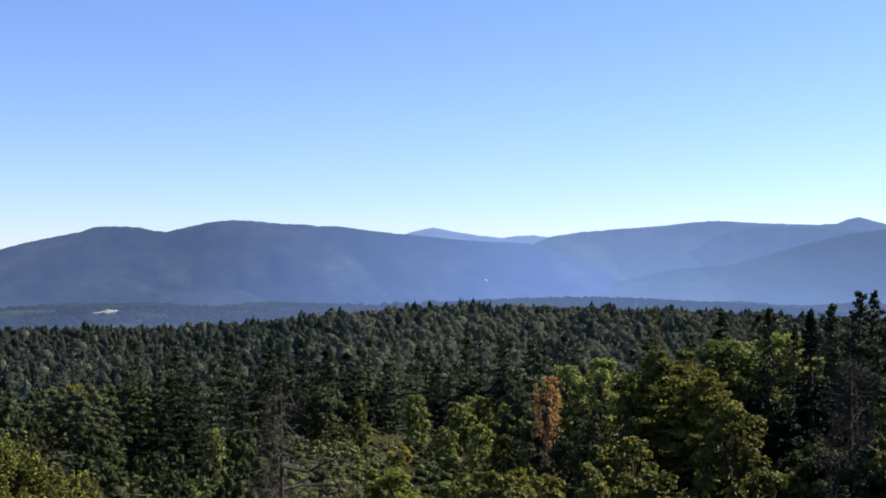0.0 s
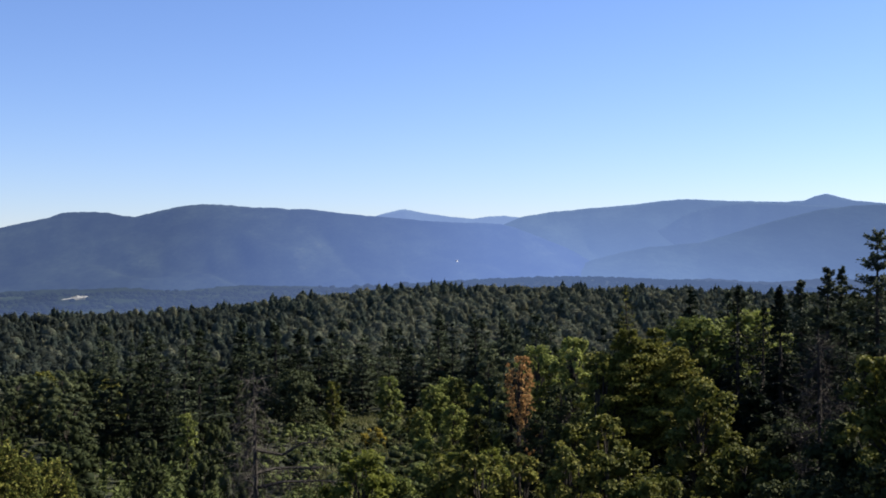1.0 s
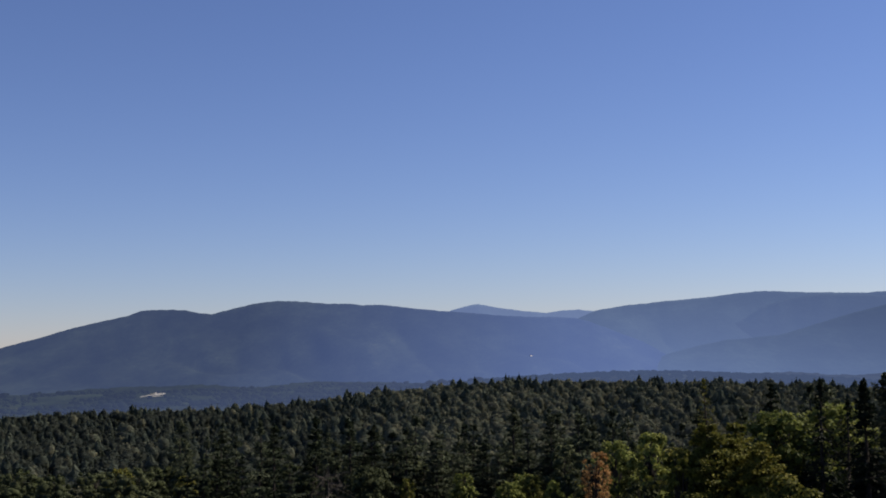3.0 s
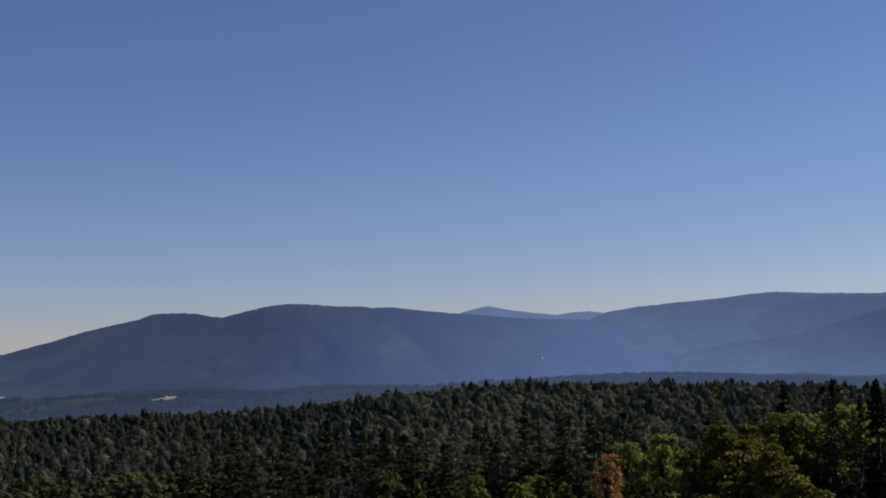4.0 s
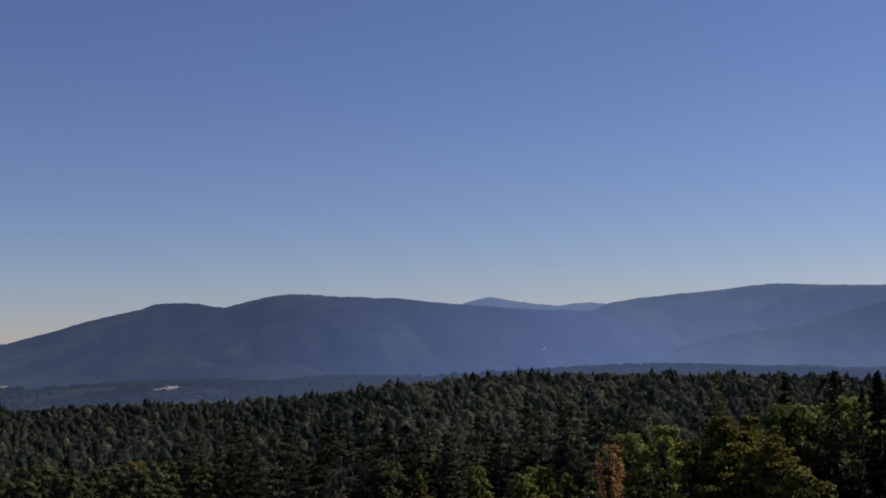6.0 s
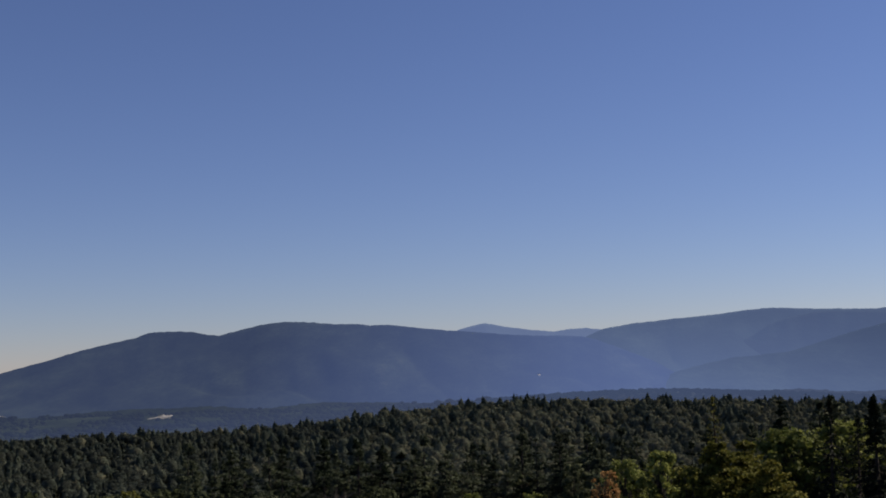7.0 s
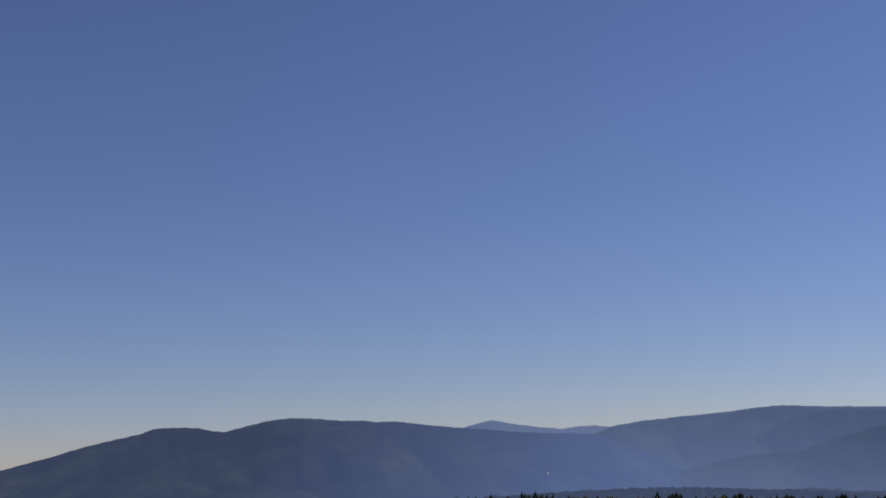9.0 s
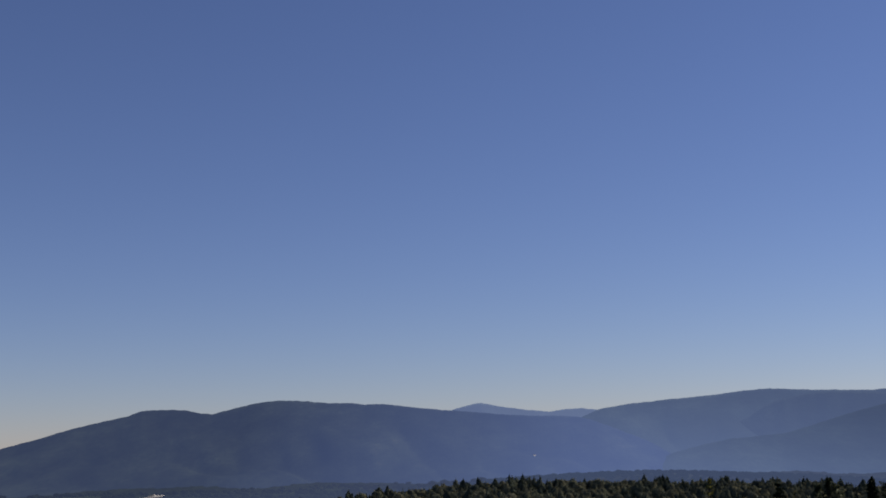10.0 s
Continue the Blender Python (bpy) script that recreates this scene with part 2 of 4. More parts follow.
# ---- meshes ----
def quads_mesh(name, quads, mat, shells=()):
    """A mesh of loose four-cornered faces, from an array of shape (faces, 4, 3), and of smooth closed clumps, each an array (rings, sides, 3)."""
    quads = np.asarray(quads, np.float32)
    flat = len(quads)
    points, faces, total = [quads.reshape(-1, 3)], [np.arange(flat * 4).reshape(-1, 4)], flat * 4
    for shell in shells:
        rings, sides = shell.shape[:2]
        i, j = np.arange(rings - 1)[:, None] * sides, np.arange(sides)[None, :]
        k = (j + 1) % sides
        points.append(shell.reshape(-1, 3))
        faces.append(total + np.stack([i + j, i + sides + j, i + sides + k, i + k], -1).reshape(-1, 4))
        total += rings * sides
    points, faces = np.concatenate(points).astype(np.float32), np.concatenate(faces).astype(np.int32)
    me = bpy.data.meshes.new(name)
    me.vertices.add(total)
    me.vertices.foreach_set("co", points.reshape(-1))
    me.loops.add(faces.size)
    me.loops.foreach_set("vertex_index", faces.reshape(-1))
    me.polygons.add(len(faces))
    me.polygons.foreach_set("loop_start", np.arange(0, faces.size, 4, dtype=np.int32))
    me.polygons.foreach_set("use_smooth", np.arange(len(faces)) >= flat)
    me.materials.append(mat)
    me.update(calc_edges=True)
    return me


def lump(rng, centre, radius, rings=4, sides=6):
    """A closed, uneven clump of foliage round a centre."""
    polar = np.linspace(0.03, math.pi - 0.03, rings)[:, None] + 0 * np.arange(sides)
    turn = 2 * math.pi * (np.arange(sides) + 0.5 * (np.arange(rings)[:, None] % 2)) / sides
    d = np.stack([np.sin(polar) * np.cos(turn), np.sin(polar) * np.sin(turn), 0.85 * np.cos(polar)], -1)
    r = radius * rng.uniform(0.55, 1.25, (rings, sides))
    r[0], r[-1] = r[0].mean(), r[-1].mean()
    return np.asarray(centre) + d * r[..., None]


def sheet_mesh(name, grid, mat, closed=False):
    """A mesh over a grid of points, of shape (rows, columns, 3); closed joins the last column to the first."""
    rows, cols = grid.shape[:2]
    i = np.arange(rows - 1)[:, None] * cols
    j = np.arange(cols if closed else cols - 1)[None, :]
    k = (j + 1) % cols
    faces = np.stack([i + j, i + k, i + cols + k, i + cols + j], -1).reshape(-1, 4)
    me = bpy.data.meshes.new(name)
    me.from_pydata(grid.reshape(-1, 3).tolist(), [], faces.tolist())
    me.materials.append(mat)
    me.polygons.foreach_set("use_smooth", np.ones(len(me.polygons), bool))
    me.update()
    return me


def child(name, mesh, parent, label=""):
    ob = new(name, mesh)
    ob.parent = parent
    return tagged(ob, label)


def unit(v):
    return v / np.maximum(np.linalg.norm(v, axis=-1, keepdims=True), 1e-9)


def tube(a, b, ra, rb, sides=5):
    """The side faces of a tapered stick from a to b."""
    a, b = np.asarray(a, float), np.asarray(b, float)
    way = unit(b - a)
    other = np.array([1.0, 0, 0]) if abs(way[0]) < 0.8 else np.array([0, 1.0, 0])
    u = unit(np.cross(way, other))
    v = np.cross(way, u)
    ang = np.linspace(0, 2 * math.pi, sides + 1)
    ring = np.cos(ang)[:, None] * u + np.sin(ang)[:, None] * v
    p, q = a + ring * ra, b + ring * rb
    return np.stack([p[:-1], p[1:], q[1:], q[:-1]], 1)


def bent_stick(points, radii, sides=5):
    return np.concatenate([tube(points[k], points[k + 1], radii[k], radii[k + 1], sides) for k in range(len(points) - 1)])


def leaves(rng, centre, facing, size, jitter=0.7, slim=0.6, along=None):
    """Pointed leaf-shaped faces round the centres, turned roughly to the facing directions."""
    n = len(centre)
    normal = unit(facing + jitter * rng.normal(size=(n, 3)))
    if along is None:
        along = rng.normal(size=(n, 3))
    u = unit(along - (along * normal).sum(1, keepdims=True) * normal)
    v = np.cross(normal, u)
    size = (np.asarray(size) * rng.uniform(0.65, 1.35, n))[:, None]
    droop = normal * size * 0.12
    return np.stack([centre - u * size * 0.5 - droop, centre + v * size * slim * 0.5 + u * size * rng.uniform(-0.1, 0.1, (n, 1)),
                     centre + u * size * 0.5 - droop, centre - v * size * slim * 0.5 + u * size * rng.uniform(-0.1, 0.1, (n, 1))], 1)


def conifer(rng, height, radius, sprays, levels, spray, low=0.12, droop=-0.15, upturn=0.25, ragged=0.3, wood_sides=4, bare=0.0, dense_from=2.0, flat=0.28, tips=14, taper=0.8, jitter=0.55, plate=0.17):
    """Trunk and limbs, and the needles, of a conifer with branches in tiers."""
    lean = rng.normal(size=2) * 0.012 * height
    def axis(h):
        return np.array([lean[0] * h * h, lean[1] * h * h, height * h])
    hs = np.linspace(0, 1, 7)
    thick = 0.013 * height + 0.04
    wood = [bent_stick([axis(h) for h in hs], [thick * (1 - h) ** 0.8 + 0.012 for h in hs], 7)]
    centre, facing, along = [], [], []
    per = max(1, sprays // (levels * 6))
    for k in range(levels):
        h = low + (0.985 - low) * (max(0.0, k + rng.uniform(-0.5, 0.5)) / max(1, levels - 1)) ** 0.92
        h = float(np.clip(h, low, 0.985))
        reach = radius * ((1 - h) / (1 - low)) ** taper * min(1.0, 0.55 + 2.2 * (h - low + 0.04)) + 0.035 * radius
        count = int(rng.integers(4, 8))
        turn = rng.uniform(0, 6.28)
        for b in range(count):
            if rng.random() < bare and h < dense_from:
                continue
            a = turn + 6.283 * b / count + rng.normal() * 0.25
            far = reach * rng.uniform(1 - ragged, 1 + ragged)
            out = np.array([math.cos(a), math.sin(a), 0.0])
            start = axis(h)
            tip_z = far * (droop + rng.normal() * 0.09 + (0.35 + upturn) * max(0.0, h - 0.55))
            mid = start + out * far * 0.55 + np.array([0, 0, tip_z * 0.75])
            tip = start + out * far + np.array([0, 0, tip_z + upturn * far * 0.25])
            if wood_sides:
                wood.append(bent_stick([start, mid, tip], [thick * 0.28 * (1 - h) + 0.012, thick * 0.15 * (1 - h) + 0.01, 0.005], wood_sides))
            n = max(2, int(per * (0.5 + 1.1 * far / max(radius, 0.1))))
            s = rng.uniform(0.22, 1.03, n)[:, None]
            spot = np.where(s < 0.55, start + (mid - start) * s / 0.55, mid + (tip - mid) * (s - 0.55) / 0.45)
            side = np.array([-out[1], out[0], 0])
            w = rng.normal(size=(n, 1)) * far * plate * np.sin(np.clip(s, 0, 1) * 2.6 + 0.3)
            spot = spot + side * w + np.array([0, 0, 1.0]) * rng.normal(size=(n, 1)) * spray * flat
            centre.append(spot)
            facing.append(np.tile(np.array([0, 0, 1.0]) + 0.35 * out, (n, 1)))
            along.append(out + side * np.sign(w) * 0.8 + rng.normal(size=(n, 3)) * 0.3)
    top = axis(0.97) + rng.normal(size=(tips, 3)) * np.array([0.05, 0.05, 0.35]) * spray * 2
    centre.append(top), facing.append(rng.normal(size=(tips, 3))), along.append(np.tile([0, 0, 1.0], (tips, 1)))
    needles = leaves(rng, np.concatenate(centre), np.concatenate(facing), spray, jitter, 0.5, np.concatenate(along))
    return np.concatenate(wood), needles


def broadleaf(rng, height, radius, count, leaf, crown_low=0.3, lobes=16, wood_sides=5, widest=0.4, clump=0.3, jitter=0.55, core=0.0):
    """Trunk and limbs, and the leaves, of a broad-leaved tree whose crown is a heap of uneven clumps."""
    thick = 0.012 * height + 0.02
    sway = rng.normal(size=2) * 0.02 * height
    def axis(h):
        return np.array([sway[0] * h * h, sway[1] * h * h, height * h])
    hs = (0, 0.25, 0.5, 0.75, 0.93)
    wood = [bent_stick([axis(h) for h in hs], [thick * 1.3 * (1 - h) + 0.015 for h in hs], 7)]
    level = crown_low + (1 - crown_low) * (np.arange(lobes) + rng.uniform(0, 1, lobes)) / lobes
    level = np.clip(level, crown_low, 0.97)
    v = (level - crown_low) / (1 - crown_low)
    girth = np.where(v < widest, 0.55 + 0.45 * v / widest, np.sqrt(np.clip(1 - ((v - widest) / (1.02 - widest)) ** 2, 0, 1)))
    ang = np.arange(lobes) * 2.4 + rng.normal(size=lobes) * 0.5
    far = radius * girth * rng.uniform(0.1, 1.0, lobes) ** 0.6
    lobe_r = radius * clump * rng.uniform(0.65, 1.35, lobes) * (0.55 + 0.45 * girth)
    lobe = np.stack([np.cos(ang) * far, np.sin(ang) * far, height * level - lobe_r * 0.6], -1) + np.outer(level ** 2, [*sway, 0])
    lobe[:, 2] += height - (lobe[:, 2] + 0.8 * lobe_r).max()
    for p, h in zip(lobe, level):
        root = axis(max(0.12, h - 0.22))
        bend = root + (p - root) * 0.55 + rng.normal(size=3) * 0.05 * radius
        wood.append(bent_stick([root, bend, p], [thick * 0.38, thick * 0.2, 0.01], wood_sides))
    pick = rng.choice(lobes, count, p=lobe_r ** 2 / (lobe_r ** 2).sum())
    # sprigs on every clump, leaves round every sprig
    sprig = unit(rng.normal(size=(lobes * 11, 3)) + np.array([0, 0, 0.35]))
    reach = rng.uniform(0.75, 1.2, lobes * 11)
    nearest = rng.integers(0, 11, count) + pick * 11
    d = unit(0.62 * unit(rng.normal(size=(count, 3))) + sprig[nearest])
    r = lobe_r[pick] * reach[nearest] * (0.62 + 0.42 * rng.random(count) ** 0.7)
    spot = lobe[pick] + d * r[:, None] * np.array([1.0, 1.0, 0.8])
    foliage = leaves(rng, spot, d + np.array([0, 0, 0.6]), leaf, jitter, 0.75)
    if core:
        foliage = foliage, [lump(rng, p, q * core) for p, q in zip(lobe, lobe_r)]
    return np.concatenate(wood), foliage


def shooting_tree(rng, height, radius, shoots, leaf, per_shoot=26):
    """Trunk, limbs and thin shoots, and the leaves, of a young tree whose leafy shoots stand up out of its crown."""
    wood = [bent_stick([(0, 0, 0), (0.1, 0, height * 0.5), (0, 0.1, height * 0.86)], [0.012 * height, 0.008 * height, 0.02], 6)]
    centre, facing, along = [], [], []
    for k in range(shoots):
        a, u = rng.uniform(0, 6.283), rng.random() ** 0.5
        out = np.array([math.cos(a), math.sin(a), 0.0])
        far = radius * u
        drop = radius * 1.1 * u * u + rng.exponential(0.55) * (0.3 + radius)
        length = rng.uniform(0.5, 1.25) * (1.15 - 0.4 * u)
        tip = np.array([0, 0, height - drop]) + out * far + rng.normal(size=3) * 0.06
        start = tip - (np.array([0, 0, 1.0]) + out * rng.uniform(0.2, 0.9) + rng.normal(size=3) * 0.15) * length
        bend = (start + tip) / 2 + rng.normal(size=3) * 0.06 + out * 0.06
        root = np.array([0, 0, max(0.3 * height, start[2] - 0.8)]) + out * 0.15 * far
        wood.append(bent_stick([root, start, bend, tip], [0.022, 0.016, 0.011, 0.004], 3))
        t = rng.uniform(0.05, 1.04, per_shoot)[:, None]
        line = np.where(t < 0.5, start + (bend - start) * t * 2, bend + (tip - bend) * (t * 2 - 1))
        side = unit(rng.normal(size=(per_shoot, 3)) + np.array([0, 0, 0.2]))
        centre.append(line + side * leaf * rng.uniform(0.3, 0.9, (per_shoot, 1)) * (1.25 - 0.7 * t))
        facing.append(side + np.array([0, 0, 0.7]))
        along.append(side + unit(tip - start) * 0.6)
    return np.concatenate(wood), leaves(rng, np.concatenate(centre), np.concatenate(facing), leaf, 0.45, 0.5, np.concatenate(along))


def dead_conifer(rng, height, radius, levels, long_limbs=(), twigs=9):
    """A bare trunk, and its branches one by one, each with its twigs. long_limbs: height share, direction and reach."""
    trunk = bent_stick([(0, 0, 0), (0.06, 0.02, height * 0.5), (0.02, -0.03, height * 0.8), (0.0, -0.05, height)],
                       [0.015 * height, 0.011 * height, 0.080, 0.020], 7)
    plan = []
    for k in range(levels):
        h = 0.2 + 0.79 * (k + rng.uniform(-0.4, 0.4)) / levels
        for b in range(int(rng.integers(2, 4))):
            plan.append((h, rng.uniform(0, 6.283), radius * (1.12 - h) * rng.uniform(0.3, 1.3), 0.028))
    plan += [(h, a, far, 0.10) for h, a, far in long_limbs]
    limbs = []
    for h, a, far, thick in plan:
        out = np.array([math.cos(a), math.sin(a), 0])
        p0 = np.array([0.03, 0.0, height * h])
        sag = rng.uniform(-0.6, -0.2) if thick < 0.03 else rng.uniform(0.02, 0.12)
        p1 = p0 + out * far * 0.35 + np.array([0, 0, sag * 0.5 * far]) + rng.normal(size=3) * 0.05 * far
        p2 = p0 + out * far * 0.7 + np.array([0, 0, sag * 0.9 * far + rng.normal() * 0.03 * far])
        p3 = p0 + out * far + np.array([0, 0, sag * (0.7 if thick < 0.03 else 1.5) * far + rng.normal() * 0.06 * far])
        sticks = [bent_stick([p0, p1, p2, p3], [thick, thick * 0.75, thick * 0.5, 0.005], 4)]
        for twig in range(int((twigs if thick < 0.03 else 16) * (1 + far))):
            t = rng.uniform(0.2, 1.0)
            q = p0 + (p2 - p0) * t / 0.7 if t < 0.7 else p2 + (p3 - p2) * (t - 0.7) / 0.3
            w = out * 0.6 + rng.normal(size=3) * 0.75 + np.array([0, 0, -0.25])
            e = q + w * rng.uniform(0.15, 0.5)
            sticks.append(tube(q, e, 0.017, 0.009, 3))
            sticks.append(tube(e, e + (w + rng.normal(size=3) * 0.7) * 0.2, 0.009, 0.004, 3))
        limbs.append(np.concatenate(sticks))
    return trunk, limbs


# ---- ground ----
RADII = [0, 5, 12, 40, 100, 150, 220, 260, 400, 600, 850, 1100, 1500, 2200, 3000, 5000]
DROPS = [-1.7, -1.9, -8, -19.5, -22.5, -27, -31.5, -34.5, -46, -46, -38.3, -58, -78, -104, -113, -113]


def ground_height(x, y):
    """Height of the ground: a lookout, a steep slope below it, a wooded shelf and a valley behind the shelf."""
    x, y = np.asarray(x, float), np.asarray(y, float)
    r = np.hypot(x, y)
    az = np.degrees(np.arctan2(x, y))
    ahead = step01((150 - np.abs(az)) / 60)
    z = np.interp(r, RADII, DROPS) * ahead + (1 - ahead) * np.interp(r, [0, 60, 400, 1500, 5000], [-1.7, -4, -30, -100, -113])
    z = z - 9.5 * step01((-az + 1) / 15) * np.clip((r - 230) / 620, 0, 1.0) * step01((2300 - r) / 900) * ahead
    z = z - 5 * step01((az - 7) / 14) * np.clip((r - 300) / 500, 0, 1) * step01((2300 - r) / 900) * ahead
    z = z + 9 * step01((az - 8) / 10) * step01((130 - r) / 60) * step01((r - 25) / 20) * ahead
    z = z + 41 * np.exp(-((r - 1800) / 330) ** 2 - ((az - 7) / 14) ** 2)
    z = z + fractal(x / 160, y / 160, 5) * 7 * step01((r - 250) / 500) + fractal(x / 14, y / 14, 9) * 1.2 * step01((r - 8) / 40)
    return EYE[2] + z


rings = np.concatenate([np.linspace(0.0, 60, 29), np.geomspace(66, 4950, 74)])
turns = np.radians(np.arange(0, 360, 1.25))
gx, gy = rings[:, None] * np.sin(turns), rings[:, None] * np.cos(turns)
ground = new("ground", sheet_mesh("ground", np.stack([gx, gy, ground_height(gx, gy)], -1)[:, ::-1], GROUND, closed=True))
tagged(ground, "scrubby grass slope falling to a wooded valley", "ground", kind="structure")


def at_bearing(bearing, distance):
    return distance * math.sin(radians(bearing)), distance * math.cos(radians(bearing))


# ---- mountains ----
def mountain(name, label, crest, distance, front, back, mat, seed, foot=8.0, spur=0.5, curve=1.25):
    """A wooded ridge. crest: summits and saddles as bearing in degrees and metres over the lookout's eye level."""
    crest = np.array(crest)
    az = np.arange(crest[0, 0], crest[-1, 0], 0.07)
    top = np.interp(az, crest[:, 0], crest[:, 1])
    kernel = np.hanning(5) / np.hanning(5).sum()
    top = np.convolve(np.pad(top, 2, mode="edge"), kernel, mode="valid")
    line = distance + 160 * fractal(az / 5.0, az * 0, seed)
    zc = EYE[2] + top * line / distance
    tops = 1.6 * fractal(az * 3.0, az * 0 + 3, seed + 4) + 1.3 * (smooth_noise(az * 14, az * 0, seed + 7) - 0.5)
    rows = []
    for s in np.concatenate([np.linspace(0, 1, 34), 1 + np.linspace(0.1, 1, 7)]):
        if s <= 1:
            r = line - front * (1 - s)
            gully = np.abs(fractal(az / 4.5 + 0.9 * s, s * 1.3 + az * 0, seed + 11, 3))
            rough = fractal(az / 0.4, s * 16 + az * 0, seed + 15, 2)
            shape = s ** curve + (spur * (gully - 0.25) + 0.003 * rough) * math.sin(math.pi * min(1, s * 1.02)) * (1 - 0.5 * s)
            z = foot + (zc - foot) * shape + tops * s ** 12
        else:
            r = line + back * (s - 1)
            z = zc + tops - (zc - foot) * 0.8 * (s - 1) ** 0.8
        a = np.radians(az)
        rows.append(np.stack([r * np.sin(a), r * np.cos(a), z], -1))
    ob = new(name, sheet_mesh(name, np.array(rows), mat))
    return tagged(ob, label, "mountain", kind="structure")


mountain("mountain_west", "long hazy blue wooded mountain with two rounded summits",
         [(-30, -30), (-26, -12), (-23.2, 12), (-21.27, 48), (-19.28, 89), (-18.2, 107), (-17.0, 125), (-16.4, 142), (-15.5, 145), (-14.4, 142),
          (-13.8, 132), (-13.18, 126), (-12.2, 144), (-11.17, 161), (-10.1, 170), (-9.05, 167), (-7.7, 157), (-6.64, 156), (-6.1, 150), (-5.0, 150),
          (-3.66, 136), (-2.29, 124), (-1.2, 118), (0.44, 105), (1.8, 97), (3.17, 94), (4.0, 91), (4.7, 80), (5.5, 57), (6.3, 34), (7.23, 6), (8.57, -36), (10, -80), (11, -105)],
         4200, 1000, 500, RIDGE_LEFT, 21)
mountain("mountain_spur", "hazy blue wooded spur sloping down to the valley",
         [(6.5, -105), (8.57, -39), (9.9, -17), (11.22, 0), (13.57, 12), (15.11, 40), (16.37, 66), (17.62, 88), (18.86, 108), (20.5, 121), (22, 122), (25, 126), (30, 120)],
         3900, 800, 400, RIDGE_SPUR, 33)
mountain("mountain_east", "broad wooded mountain with a small peak, pale blue with painted haze",
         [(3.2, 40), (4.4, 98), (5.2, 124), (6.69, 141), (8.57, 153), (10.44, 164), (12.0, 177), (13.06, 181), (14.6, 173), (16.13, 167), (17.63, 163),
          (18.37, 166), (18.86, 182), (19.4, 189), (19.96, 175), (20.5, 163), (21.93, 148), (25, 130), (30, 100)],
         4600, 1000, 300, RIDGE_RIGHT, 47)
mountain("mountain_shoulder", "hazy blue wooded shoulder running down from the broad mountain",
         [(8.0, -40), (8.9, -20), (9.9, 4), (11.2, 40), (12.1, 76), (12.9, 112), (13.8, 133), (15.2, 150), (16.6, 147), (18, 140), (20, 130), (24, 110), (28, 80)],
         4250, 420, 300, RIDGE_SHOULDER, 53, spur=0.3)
mountain("mountain_distant", "distant peak behind the ridges, pale blue with painted haze",
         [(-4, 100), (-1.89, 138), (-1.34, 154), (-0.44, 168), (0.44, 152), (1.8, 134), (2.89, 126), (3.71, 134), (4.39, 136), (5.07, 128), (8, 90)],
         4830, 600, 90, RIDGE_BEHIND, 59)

mountain("mountain_far_west", "distant ridge past the end of the long mountain, pale with painted haze",
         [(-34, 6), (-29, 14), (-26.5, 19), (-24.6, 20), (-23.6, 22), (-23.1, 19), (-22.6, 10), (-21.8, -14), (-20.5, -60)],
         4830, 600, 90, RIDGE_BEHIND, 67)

# ---- valley behind the shelf ----
def valley_height(x, y):
    """Tops of the woods on the valley floor, with low foothills towards the mountains."""
    r = np.hypot(x, y)
    hills = (15 * (smooth_noise(x / 420, y / 330, 71) - 0.45) + 7 * fractal(x / 130, y / 150, 75, 3)) * step01((r - 2300) / 900)
    crowns = 5 * fractal(x / 14, y / 14, 73, 2) * step01((r - 2000) / 300)
    return ground_height(x, y) + 7 - 4.5 * step01((np.degrees(np.arctan2(x, y)) + 16) / 6) * step01((r - 1300) / 100) * step01((2150 - r) / 200) + 7 * step01((r - 2100) / 500) + hills + crowns


v_r, v_a = np.geomspace(1250, 3750, 124), np.radians(np.arange(-32, 32, 0.16))
vx, vy = v_r[:, None] * np.sin(v_a), v_r[:, None] * np.cos(v_a)
vz = valley_height(vx, vy)
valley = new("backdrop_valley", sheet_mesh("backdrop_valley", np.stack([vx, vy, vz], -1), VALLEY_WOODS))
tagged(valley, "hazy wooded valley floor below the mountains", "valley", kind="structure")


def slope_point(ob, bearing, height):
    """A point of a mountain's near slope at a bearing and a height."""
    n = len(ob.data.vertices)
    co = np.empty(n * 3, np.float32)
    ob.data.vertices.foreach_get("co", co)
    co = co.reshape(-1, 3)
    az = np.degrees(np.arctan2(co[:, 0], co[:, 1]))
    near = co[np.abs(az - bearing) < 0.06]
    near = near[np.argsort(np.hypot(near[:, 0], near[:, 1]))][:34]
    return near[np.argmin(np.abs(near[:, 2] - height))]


def gravel_pit(bearing, distance, width, height, seed):
    """A bank of bare gravel dug into the foot of a slope, with an uneven edge and a floor before it."""
    rng = np.random.default_rng(seed)
    base = float(valley_height(*at_bearing(bearing, distance - 30))) + 0.5
    u = np.linspace(-1, 1, 28)
    rise = height * np.clip(1 - np.abs(u) ** 2.2, 0.05, 1) * (0.7 + 0.5 * smooth_noise(u * 4, u * 0, seed))
    rows = []
    for s in np.linspace(0, 1, 9):
        out = distance - 30 * (1 - s) + 10 * u * u
        rows.append(np.stack([u * width / 2 * (1 - 0.12 * s), out, base + rise * s ** 1.6 + 0.6 * rng.normal(size=28) * (0 < s < 1)], -1))
    ob = new("gravel_pit", sheet_mesh("gravel_pit", np.array(rows), SAND))
    ob.rotation_euler = (0, 0, -radians(bearing))
    return tagged(ob, "pale sandy gravel pit at the foot of the mountain", "gravel pit", "gravel pits")


